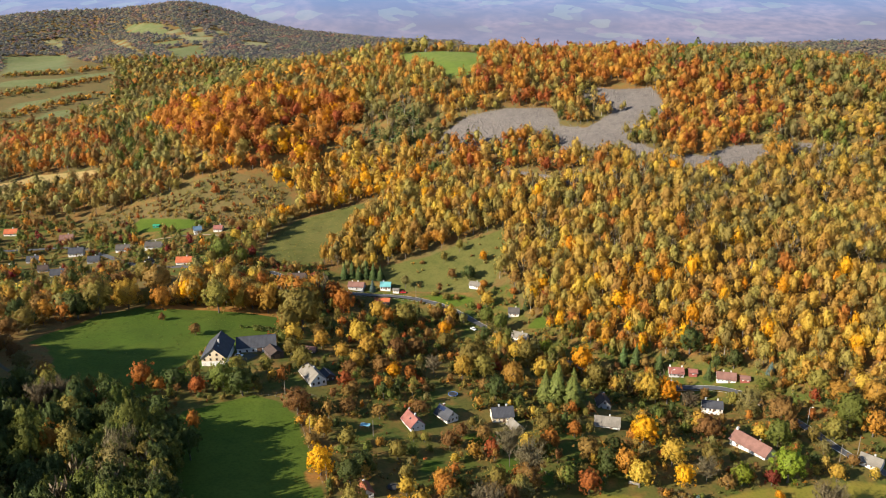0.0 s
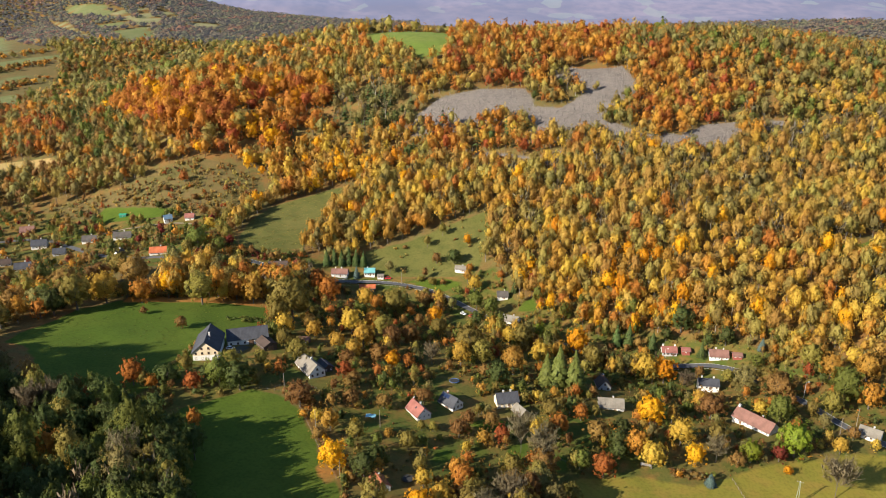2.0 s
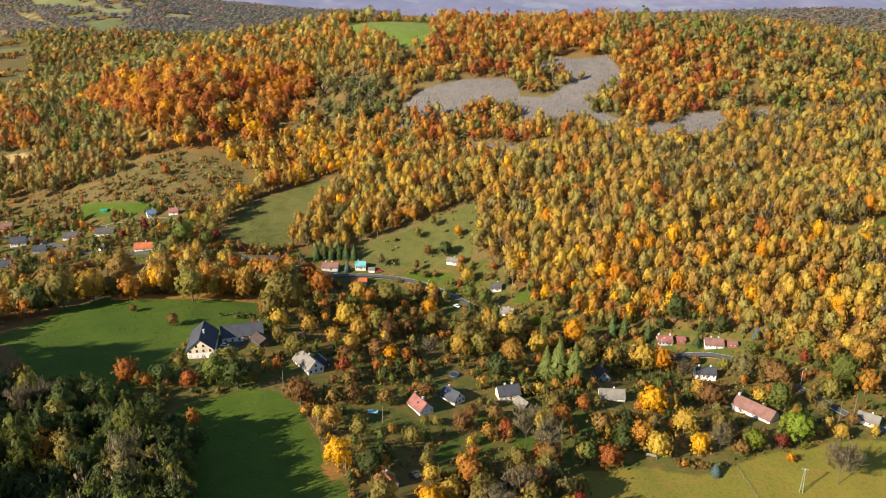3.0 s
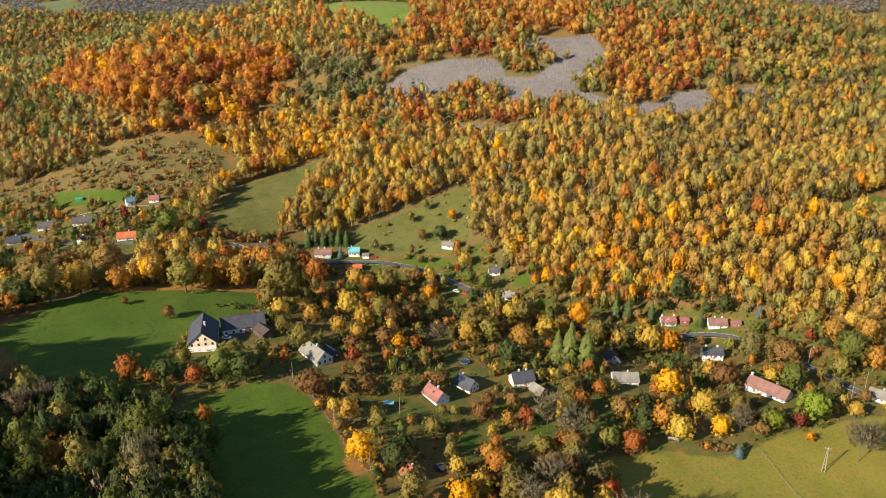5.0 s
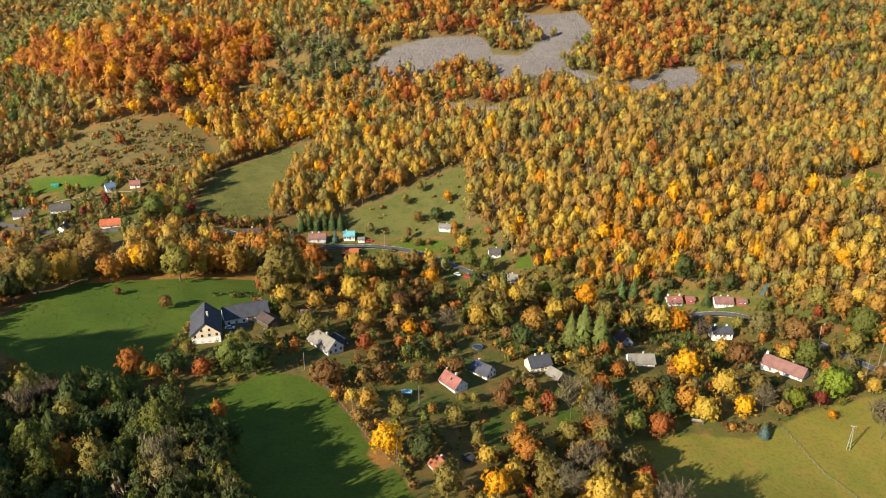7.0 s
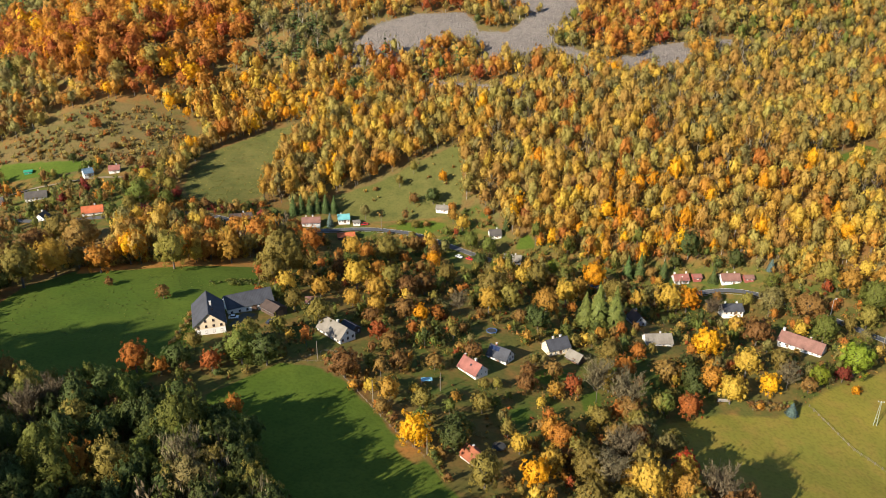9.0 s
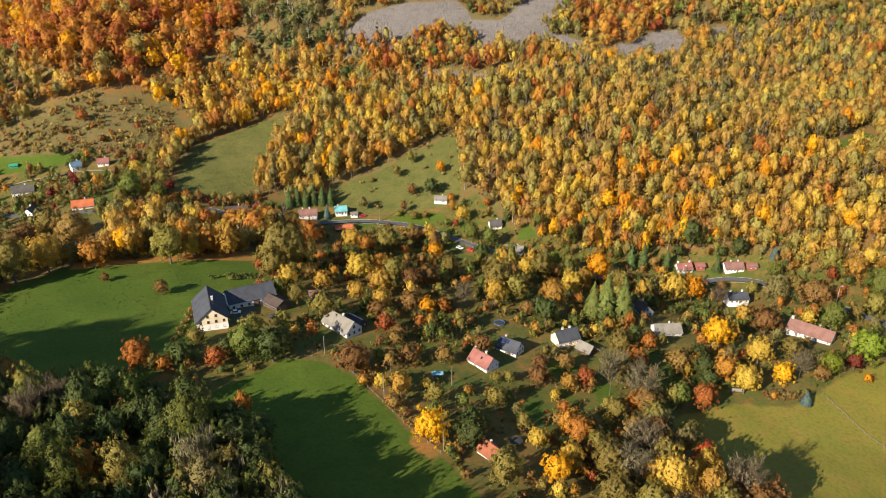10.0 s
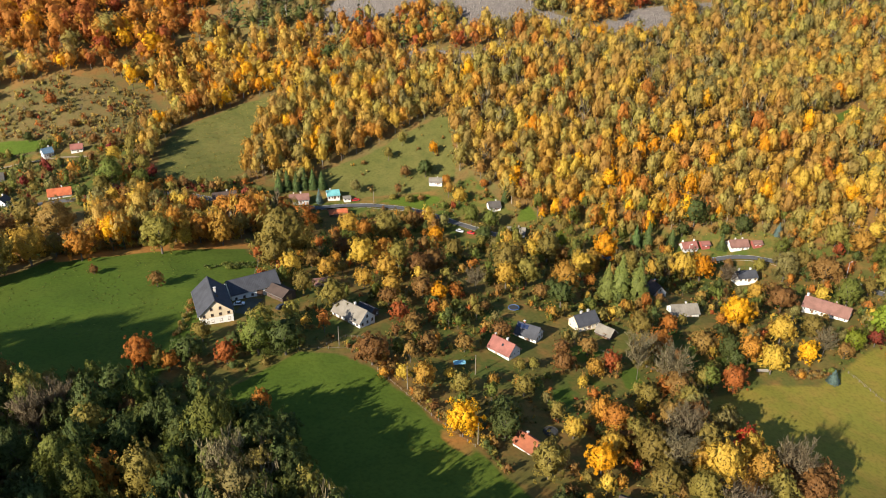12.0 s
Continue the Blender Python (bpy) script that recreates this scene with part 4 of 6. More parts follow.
SCREEN_TREES = [(168, 322, 7.0, 8.0, 'n'), (172, 310, 7.5, 9.0, 'w'), (172, 299, 6.5, 7.5, 'm'), (180, 289, 6.0, 7.0, 'n'), (186, 282, 5.0, 6.0, 'y'), (164, 338, 8.0, 9.0, 'k'), (154, 360, 7.0, 8.0, 'w'), (142, 369, 6.0, 6.5, 'n'), (156, 345, 14.5, 16.7, 'm'), (166, 330, 17.4, 16.5, 'n'), (168, 347, 11.5, 13.3, 'v'), (192, 318, 17.5, 20.2, 'g'), (164, 388, 11.6, 12.2, 'k'), (133, 398, 8.1, 8.5, 'k'), (124, 394, 5.6, 11.0, 'p'), (199, 342, 13.2, 15.1, 'y'), (213, 334, 14.5, 16.7, 'y'), (195, 354, 13.3, 15.4, 'v'), (172, 366, 8.0, 9.2, 'g'), (201, 312, 12.6, 14.5, 'o'), (182, 310, 11.0, 12.7, 'v')]
MEADOW_EDGE_TREES = [(70, 280, 10.7, 11.2, 'k'), (51, 267, 8.7, 10.0, 'g'), (35, 264, 12.6, 11.9, 'n'), (31, 266, 7.5, 8.7, 'o'), (35, 208, 14.7, 14.0, 'n'), (30, 248, 11.9, 13.7, 'm'), (41, 244, 8.9, 10.3, 'v')]
BELT_TREES = [(30, 251, 9.0, 11.0, 'w'), (25, 241, 9.0, 11.5, 'n'), (34, 237, 8.0, 10.5, 'm'), (20, 228, 10.0, 12.0, 'w'), (31, 222, 9.0, 11.5, 'y'), (38, 214, 9.0, 11.0, 'w'), (43, 206, 9.0, 11.0, 'n'), (14, 214, 12.3, 14.1, 'y'), (25, 211, 10.8, 12.4, 'y'), (4, 233, 10.8, 12.4, 'v'), (7, 225, 10.6, 13.3, 'b'), (37, 230, 7.4, 8.5, 'c'), (35, 209, 11.0, 13.8, 'b'), (37, 203, 11.0, 10.4, 'n'), (5, 210, 10.1, 11.7, 'v'), (-4, 215, 10.1, 11.6, 'v'), (1, 249, 9.8, 11.2, 'o'), (4, 241, 9.3, 10.6, 'v'), (20, 246, 9.8, 9.3, 'n'), (18, 235, 9.4, 11.7, 'b'), (23, 202, 10.5, 12.0, 'v'), (28, 278, 10.6, 13.3, 'b'), (7, 197, 11.5, 14.3, 'b')]

for group_name, rows in (("trees along the farm meadow", TREELINE_TREES), ("trees west of the farm meadow", WEST_TREES), ("trees round the farmyard", FARM_TREES), ("orchard trees", ORCHARD_TREES), ("trees along the stream", STREAM_TREES),
                         ("trees at the foot of the hill", HILLFOOT_TREES), ("cottage garden trees", COTTAGE_TREES), ("trees along the lane", LANE_TREES), ("trees along the brook", BROOK_TREES),
                         ("roadside trees", ROADSIDE_TREES), ("trees of the field belt", BELT_TREES), ("hedge trees by the round field", HEDGE_TREES), ("trees beside the bend", SCREEN_TREES), ("trees along the hay meadow", MEADOW_EDGE_TREES)):
    for x, y, wide, tall, letter in rows:
        tall *= 1.45 if rows is BELT_TREES and x > 12 else 1.1
        tree(x, y, wide * (1.25 if rows is BELT_TREES else 1.14), tall, letter, group_name)


def make_copse():
    """The shaded oak wood on the near rise."""
    rng = np.random.RandomState(8)
    outline = [(-235, 300), (-190, 296), (-149, 303), (-123, 295), (-111, 259), (-91, 222), (-83, 190), (-101, 150), (-190, 150), (-252, 202), (-259, 292)]
    gx, gy = np.meshgrid(np.arange(-259, -76, 7.6), np.arange(168, 312, 7.6))
    x = (gx + rng.uniform(-3.2, 3.2, gx.shape)).ravel()
    y = (gy + rng.uniform(-3.2, 3.2, gy.shape)).ravel()
    keep = inside(x, y, outline) > 0
    for ox, oy, wide, tall, letter in OAK_TREES:
        letter = {"v": "w", "m": "k"}.get(letter, letter)
        tree(ox, oy, wide * 1.2, tall * 1.12, letter, "trees of the oak wood", f"{TREE_WORDS[letter]} tree in the dense oak wood")
        keep &= np.hypot(x - ox, y - oy) > 0.34 * wide + 1.5
    # tall oaks added to shade meadow and clearing, the southern ones out of view
    for ox, oy, wide, tall, letter in ((-109, 264, 15, 19, "k"), (-106, 251, 16, 22, "k"), (-103, 239, 16, 22, "k"), (-99, 227, 15, 22, "w"), (-95, 215, 16, 22, "k"), (-91, 203, 16, 23, "g"), (-86, 191, 16, 23, "k"),
                                       (-176, 292, 13, 18, "k"), (-168, 286, 13, 19, "g"), (-160, 281, 13, 18, "k"), (-152, 276, 13, 18, "w"), (-145, 270, 13, 17, "k"), (-184, 298, 12, 17, "g"), (-80, 200, 15, 21, "k"), (-74, 190, 15, 22, "k"), (-68, 178, 15, 23, "k"), (-76, 172, 15, 23, "k"), (-62, 168, 14, 22, "g"), (-123, 258, 15, 22, "k"), (-119, 245, 15, 23, "g"), (-115, 232, 16, 24, "m"), (-111, 219, 16, 24, "k"), (-107, 206, 16, 24, "g"), (-102, 193, 16, 24, "k"), (-96, 180, 16, 24, "g"), (-84, 178, 15, 23, "k")):
        tree(ox, oy, wide, tall, letter, "trees of the oak wood", f"tall {TREE_WORDS[letter]} oak at the edge of the meadow")
        keep &= np.hypot(x - ox, y - oy) > 5.0
    rest = []
    strip = [(-130, 272), (-110, 264), (-92, 208), (-74, 160), (-112, 160), (-142, 200)]
    gx, gy = np.meshgrid(np.arange(-142, -72, 6.5), np.arange(160, 275, 6.5))
    for px, py in zip(gx.ravel() + rng.uniform(-2, 2, gx.size), gy.ravel() + rng.uniform(-2, 2, gx.size)):
        if inside(px, py, strip) > 0:
            rest.append((float(px), float(py), rng.uniform(9, 12), rng.uniform(18, 22), "kgkkgb"[rng.randint(6)]))
    keep &= inside(x, y, strip) < 0
    for px, py in zip(x[keep], y[keep]):
        w = rng.uniform(8.0, 12.0)
        tall = w * rng.uniform(1.15, 1.5)
        rest.append((float(px), float(py), w, tall, "kgkgkkkkgw"[rng.randint(10)]))
    woodland("oak_wood", rest, kinds_of_tree(9, "grove"), "dark green oak wood on the shaded rise")


make_copse()


# ---- buildings ----
def roof_material(name, colour, ribs=0.35, rough=0.7, second=None):
    """A roof covering with courses along the slope and weathering."""
    m, nodes, links = material(name)
    co = nodes.new("ShaderNodeTexCoord").outputs["Object"]
    big, small = noise_node(nodes, links, 3.0, 4, co), noise_node(nodes, links, 0.4, 3, co)
    wave = node(nodes, "ShaderNodeTexWave", Scale=1.0 / ribs / 6.3, Distortion=0.4)
    links.new(co, wave.inputs["Vector"])
    other = second or tuple(c * 0.68 for c in colour)
    c = blend(nodes, links, spread(nodes, links, big.outputs[0], 0.38, 0.66), colour, other)
    c = blend(nodes, links, spread(nodes, links, small.outputs[0], 0.35, 0.75, 0, 0.5), c, tuple(k * 0.55 for k in colour))
    shader, out = node(nodes, "ShaderNodeBsdfPrincipled", Roughness=rough, **{"Specular IOR Level": 0.25}), nodes.new("ShaderNodeOutputMaterial")
    b = node(nodes, "ShaderNodeBump", Strength=0.5, Distance=0.04)
    links.new(wave.outputs["Fac"], b.inputs["Height"])
    links.new(b.outputs[0], shader.inputs["Normal"])
    links.new(c, shader.inputs["Base Color"])
    links.new(shader.outputs[0], out.inputs[0])
    return m


SLATE = roof_material("dark_slate", (0.055, 0.056, 0.064), rough=0.85)
GREY_SHEET = roof_material("grey_sheet", (0.088, 0.076, 0.066), 0.5, 0.9)
PALE_SHEET = roof_material("pale_grey_sheet", (0.19, 0.168, 0.135), 0.6, 0.95, (0.14, 0.12, 0.095))
RED_TILE = roof_material("red_tile", (0.25, 0.098, 0.076), 0.3, 0.9)
BROWN_TILE = roof_material("brown_red_tile", (0.20, 0.102, 0.078), 0.3, 0.9)
RUST_TILE = roof_material("rust_tile", (0.26, 0.086, 0.042), 0.3, 0.9)
ORANGE_TILE = roof_material("orange_tile", (0.42, 0.115, 0.045), 0.3, 0.9)
BROWN_SHEET = roof_material("brown_sheet", (0.07, 0.048, 0.038), 0.4, 0.9)
TEAL_SHEET = roof_material("teal_sheet", (0.14, 0.36, 0.36), 0.5, 0.5)
BLUE_SHEET = roof_material("blue_grey_sheet", (0.10, 0.16, 0.22), 0.5)
GREEN_SHEET = roof_material("green_sheet", (0.03, 0.24, 0.13), 0.5)
CREAM_WALL = solid("cream_render", (0.62, 0.50, 0.33), 0.9, 1.2, 0.2)
WHITE_WALL = solid("white_render", (0.66, 0.63, 0.57), 0.9, 1.2, 0.15)
GREY_WALL = solid("grey_render", (0.42, 0.41, 0.39), 0.9, 1.2, 0.2)
OCHRE_WALL = solid("ochre_render", (0.62, 0.40, 0.16), 0.9, 1.2, 0.15)
DARK_WOOD = solid("dark_boards", (0.085, 0.055, 0.038), 0.85, 0.6, 0.4)
BRICK_RED = solid("red_boards", (0.27, 0.07, 0.05), 0.85, 0.6, 0.3)
FRAME_WHITE = solid("white_frame", (0.72, 0.70, 0.66), 0.6, 0.5, 0.1)
FRAME_BROWN = solid("brown_frame", (0.15, 0.085, 0.05), 0.6, 0.5, 0.2)
CHIMNEY = solid("chimney_render", (0.55, 0.50, 0.44), 0.9, 0.4, 0.3)
CHIMNEY_BRICK = solid("chimney_brick", (0.33, 0.13, 0.09), 0.9, 0.3, 0.3)
GLASS = solid("window_glass", (0.025, 0.03, 0.035), 0.08, 2.0, 0.2)
PANEL = solid("solar_cells", (0.02, 0.03, 0.07), 0.12, 1.0, 0.2)
METAL = solid("grey_metal", (0.35, 0.35, 0.35), 0.45, 0.5, 0.2, 0.7)
TIMBER = solid("weathered_timber", (0.20, 0.165, 0.12), 0.9, 0.4, 0.35)
CONCRETE = solid("concrete", (0.42, 0.41, 0.38), 0.9, 0.6, 0.2)


def box(bm, x0, x1, y0, y1, z0, z1):
    v = [bm.verts.new(p) for p in ((x0, y0, z0), (x1, y0, z0), (x1, y1, z0), (x0, y1, z0), (x0, y0, z1), (x1, y0, z1), (x1, y1, z1), (x0, y1, z1))]
    for f in ((3, 2, 1, 0), (4, 5, 6, 7), (0, 1, 5, 4), (1, 2, 6, 5), (2, 3, 7, 6), (3, 0, 4, 7)):
        bm.faces.new([v[n] for n in f])


def prism(bm, outline, x0, x1):
    """A cross-section (y, z) drawn out along x."""
    a = [bm.verts.new((x0, y, z)) for y, z in outline]
    b = [bm.verts.new((x1, y, z)) for y, z in outline]
    n = len(outline)
    bm.faces.new(a[::-1])
    bm.faces.new(b)
    for k in range(n):
        bm.faces.new((a[k], a[(k + 1) % n], b[(k + 1) % n], b[k]))


def part(name, bm, mat, parent, label=""):
    mesh = bpy.data.meshes.new(name)
    bmesh.ops.recalc_face_normals(bm, faces=bm.faces)
    bm.to_mesh(mesh)
    bm.free()
    mesh.materials.append(mat)
    ob = new(name, mesh)
    ob.parent = parent
    if label:
        ob["label"] = label
    return ob


def boxes(name, mat, parent, *sizes, label=""):
    bm = bmesh.new()
    for size in sizes:
        box(bm, *size)
    return part(name, bm, mat, parent, label)


def window(parent, side, at, z, w, h, reach, frame_mat):
    """A framed window on one face of a house: side 'front', 'back', 'left' or 'right'; reach is that wall's distance from the centre."""
    t = 0.09
    turn = {"front": 0, "right": 90, "back": 180, "left": 270}[side]
    m = Matrix.Rotation(radians(turn), 4, "Z") @ Matrix.Translation((at, -reach, z))
    ob = boxes("window", frame_mat, parent, (-w / 2, w / 2, -0.05, 0.06, 0, t), (-w / 2, w / 2, -0.05, 0.06, h - t, h), (-w / 2, -w / 2 + t, -0.05, 0.06, t, h - t), (w / 2 - t, w / 2, -0.05, 0.06, t, h - t), (-0.03, 0.03, -0.04, 0.06, t, h - t))
    ob.matrix_local = m
    pane = boxes("pane", GLASS, ob, (-w / 2 + t, w / 2 - t, -0.012, 0.05, t, h - t))
    sill = boxes("sill", frame_mat, ob, (-w / 2 - 0.08, w / 2 + 0.08, -0.16, 0.04, -0.07, 0))
    return pane, sill


def house(label, x, y, turn, long, wide, ridge, eave, wall, roof, windows=(), chimneys=(), frame_mat=FRAME_WHITE, name="house", over=0.5, gable_mat=None, door=None, plinth=None, plinth_top=0.55, dz=0.0, size=0.8):
    """A gabled house: its ridge runs along local x, which is turned from east. windows: (side, storeys, columns, sill height, w, h)."""
    thing = new(name)
    long, wide, ridge, eave = long * size, wide * size, ridge * size, eave * size
    c, s = math.cos(radians(turn)), math.sin(radians(turn))
    corners = [height(x + c * a - s * b, y + s * a + c * b) for a in (-long / 2, long / 2) for b in (-wide / 2, wide / 2)]
    base = height(x, y) + dz
    thing.location, thing.rotation_euler = (x, y, base), (0, 0, radians(turn))
    tagged(thing, label, "house" if name == "house" else name.replace("_", " "), "village houses" if name == "house" else "")
    foot = min(corners) - base - 0.6
    bm = bmesh.new()
    prism(bm, [(-wide / 2, foot), (wide / 2, foot), (wide / 2, eave), (0, ridge - 0.16), (-wide / 2, eave)], -long / 2, long / 2)
    part("wall", bm, wall, thing)
    if plinth:
        boxes("plinth", plinth, thing, (-long / 2 - 0.04, long / 2 + 0.04, -wide / 2 - 0.04, wide / 2 + 0.04, foot, plinth_top))
    if gable_mat:
        for sign in (-1, 1):
            bm = bmesh.new()
            prism(bm, [(-wide / 2 + 0.02, eave), (wide / 2 - 0.02, eave), (0, ridge - 0.2)], sign * long / 2 - 0.05, sign * long / 2 + 0.05)
            part("gable", bm, gable_mat, thing, "boarded gable")
    slope = (ridge - eave) / (wide / 2)
    low = eave - over * slope
    for sign, word in ((-1, "roof"), (1, "roof")):
        bm = bmesh.new()
        edge = sign * (wide / 2 + over)
        prism(bm, [(0, ridge), (edge, low), (edge, low - 0.2), (0, ridge - 0.2)], -long / 2 - over * 0.8, long / 2 + over * 0.8)
        slab = part(word, bm, roof, thing)
        boxes("gutter", METAL, slab, (-long / 2 - over * 0.8, long / 2 + over * 0.8, edge - 0.06 if sign < 0 else edge - 0.07, edge + 0.07 if sign < 0 else edge + 0.06, low - 0.26, low - 0.12))
    boxes("ridge_cap", roof, thing, (-long / 2 - over * 0.8, long / 2 + over * 0.8, -0.14, 0.14, ridge - 0.06, ridge + 0.05))
    for side, storeys, columns, sill, w, h in windows:
        span, reach = (long, wide / 2) if side in ("front", "back") else (wide, long / 2)
        for level in range(storeys):
            z = sill * 0.85 + level * 2.5
            w, h = (w, h) if level or size > 0.85 else (w * 0.85, h * 0.85)
            room = span if side in ("front", "back") or z + h < eave else max(0.0, span * (1 - (z + h - eave) / (ridge - eave)) - 0.6)
            count = columns if room > span * 0.8 else max(1, int(columns * room / span + 0.3))
            for n in range(count):
                at = (n + 0.5) / count * room - room / 2
                window(thing, side, at, z, w, h, reach, frame_mat)
    for at, across, thick, rise, mat in chimneys:
        at = at * long / max(long, 1e-6) if abs(at) < long / 2 - 0.4 else math.copysign(long / 2 - 0.6, at)
        top = ridge - abs(across) * slope
        stack = boxes("chimney", mat, thing, (at - thick / 2, at + thick / 2, across - thick / 2, across + thick / 2, top - 0.9, ridge + rise))
        boxes("cap", CONCRETE, stack, (at - thick / 2 - 0.1, at + thick / 2 + 0.1, across - thick / 2 - 0.1, across + thick / 2 + 0.1, ridge + rise, ridge + rise + 0.12))
    if door:
        side, at, w, h = door
        m = Matrix.Rotation(radians({"front": 0, "right": 90, "back": 180, "left": 270}[side]), 4, "Z")
        reach = wide / 2 if side in ("front", "back") else long / 2
        leaf = boxes("door", FRAME_BROWN, thing, (at - w / 2, at + w / 2, -reach - 0.05, -reach + 0.05, 0.1, h))
        leaf.matrix_local = m
        boxes("handle", METAL, leaf, (at + w / 2 - 0.2, at + w / 2 - 0.1, -reach - 0.12, -reach - 0.05, 1.0, 1.06))
    return thing


def rooflight(parent, wide, ridge, eave, at, down, w, h, sign, mat, name="skylight"):
    """A pane lying on the roof slope, down metres from the ridge."""
    slope = math.atan2(ridge - eave, wide / 2)
    m = Matrix.Translation((at, 0, ridge)) @ Matrix.Rotation(sign * -slope, 4, "X")
    bm = bmesh.new()
    y0, y1 = sorted((sign * down, sign * (down + h)))
    box(bm, -w / 2, w / 2, y0, y1, 0.02, 0.1)
    ob = part(name, bm, mat, parent)
    ob.matrix_local = m
    return ob


# the farm
barn = house("large farmhouse barn with cream gable and dark slate roof", -114.8, 353.3, -86, 22.2, 13.0, 11.0, 5.4, CREAM_WALL, SLATE,
             [("right", 3, 4, 1.1, 1.0, 1.15), ("front", 2, 6, 1.0, 0.9, 1.0)], [(2.0, 1.2, 0.8, 0.9, CHIMNEY)], FRAME_BROWN, over=0.7, door=("front", 4.0, 2.4, 2.6), plinth=WHITE_WALL, plinth_top=2.9, size=0.92)
rooflight(barn, 11.96, 10.12, 4.97, 5.0, 1.4, 0.8, 1.1, 1, GLASS)
house("long dark-roofed stable wing of the farm", -98.6, 367.5, 12, 21.0, 11.0, 8.0, 4.0, WHITE_WALL, SLATE, [("front", 1, 6, 1.2, 1.0, 1.1)], (), FRAME_BROWN, "stable", door=("front", 1.5, 2.6, 2.8), size=0.95)
house("open timber cart shed with brown sheet roof", -88.0, 360.0, -57, 9.6, 7.0, 4.8, 3.0, DARK_WOOD, BROWN_SHEET, [("front", 1, 2, 1.2, 0.8, 0.8)], (), FRAME_BROWN, "shed", door=("right", 0.0, 3.0, 2.6), size=1.0)
# the cottages
white = house("white cottage with pale grey sheet roof", -63.9, 335.7, -59, 16.7, 8.6, 7.0, 3.0, WHITE_WALL, PALE_SHEET, [("front", 1, 5, 1.0, 1.1, 1.2), ("right", 2, 3, 1.0, 1.0, 1.2), ("left", 2, 2, 1.0, 1.0, 1.2)],
              [(1.0, 0.4, 0.7, 0.8, CHIMNEY)], FRAME_BROWN, door=("front", 0.6, 1.1, 2.1), size=0.92)
house("low dark lean-to behind the white cottage", -57.4, 339.2, -59, 9.5, 6.0, 5.0, 3.0, DARK_WOOD, SLATE, [("right", 1, 2, 1.0, 0.8, 0.9)], (), FRAME_WHITE, "shed")
red = house("white cottage with red tiled roof", -13.7, 304.3, -62, 12.5, 8.6, 7.0, 3.0, WHITE_WALL, RED_TILE, [("front", 1, 4, 1.0, 1.1, 1.2), ("right", 2, 3, 1.0, 1.0, 1.2), ("left", 2, 2, 1.0, 1.0, 1.2)],
            [(1.2, 0.5, 0.7, 0.8, CHIMNEY), (-5.6, 0.3, 0.6, 0.7, CHIMNEY_BRICK)], FRAME_WHITE, gable_mat=None, door=("front", -1.0, 1.1, 2.1))
rooflight(red, 6.88, 5.6, 2.4, 0.6, 1.6, 0.8, 1.0, -1, GLASS)
solar = house("white cottage with dark roof and solar panels", 1.5, 314.6, -50, 11.5, 8.4, 7.0, 3.0, WHITE_WALL, SLATE, [("front", 1, 3, 1.0, 1.0, 1.2), ("right", 2, 3, 1.0, 1.0, 1.2)],
              [(-2.2, 0.4, 0.7, 0.8, CHIMNEY_BRICK)], FRAME_BROWN, door=("front", 1.0, 1.1, 2.1))
for n in range(4):
    rooflight(solar, 6.72, 5.6, 2.4, -3.9 + n * 1.15, 0.5, 1.08, 1.7, -1, PANEL, "solar_panel")
house("cream house with slate roof and two chimneys", 27.7, 317.8, 8, 12.5, 8.6, 8.0, 4.2, CREAM_WALL, SLATE, [("front", 1, 5, 1.0, 1.0, 1.3), ("left", 2, 2, 1.0, 1.0, 1.2), ("right", 2, 2, 1.0, 1.0, 1.2)],
      [(-1.5, 0.3, 0.7, 0.8, CHIMNEY), (2.0, 0.3, 0.7, 0.8, CHIMNEY)], FRAME_WHITE, door=("front", 0.4, 1.1, 2.1))
house("small barn with pale grey roof beside the cream house", 33.2, 309.0, -64, 8.6, 6.0, 5.4, 2.6, DARK_WOOD, PALE_SHEET, [("right", 1, 2, 1.0, 0.8, 0.9)], (), FRAME_BROWN, "barn", door=("front", 1.0, 2.2, 2.3))
house("white cottage with weathered pale roof", 78.3, 320.4, -12, 14.5, 9.5, 6.0, 2.7, WHITE_WALL, PALE_SHEET, [("front", 1, 5, 1.0, 1.0, 1.2), ("right", 1, 2, 1.0, 1.0, 1.2)], [(1.0, 0.4, 0.6, 0.6, CHIMNEY)], FRAME_WHITE, door=("front", 2.0, 1.1, 2.1))
long_house = house("long white house with brown-red tiled roof", 141.3, 303.0, -58, 23.5, 10.0, 7.5, 3.4, WHITE_WALL, BROWN_TILE, [("front", 1, 8, 1.0, 1.0, 1.3), ("left", 2, 2, 1.0, 1.0, 1.2), ("right", 2, 2, 1.0, 1.0, 1.2)],
                   [(-10.6, 0.3, 0.9, 1.0, WHITE_WALL), (3.0, 0.6, 0.6, 0.5, CHIMNEY_BRICK)], FRAME_WHITE, door=("front", -5.0, 1.2, 2.1))
house("low dark outbuilding behind the long house", 143.0, 313.0, -56, 7.0, 6.0, 4.4, 2.6, DARK_WOOD, BROWN_SHEET, [("front", 1, 1, 1.0, 0.8, 0.8)], (), FRAME_BROWN, "shed")
house("white weekend cabin with rust-red tiled roof", -30.4, 247.0, -66, 9.4, 7.4, 5.6, 2.6, WHITE_WALL, RUST_TILE, [("front", 1, 3, 1.0, 1.0, 1.1), ("right", 1, 2, 1.0, 0.9, 1.1), ("left", 1, 2, 1.0, 0.9, 1.1)],
      [(-1.0, 0.5, 0.6, 0.6, CHIMNEY_BRICK)], FRAME_WHITE, "cabin", door=("front", 1.5, 1.0, 2.0))
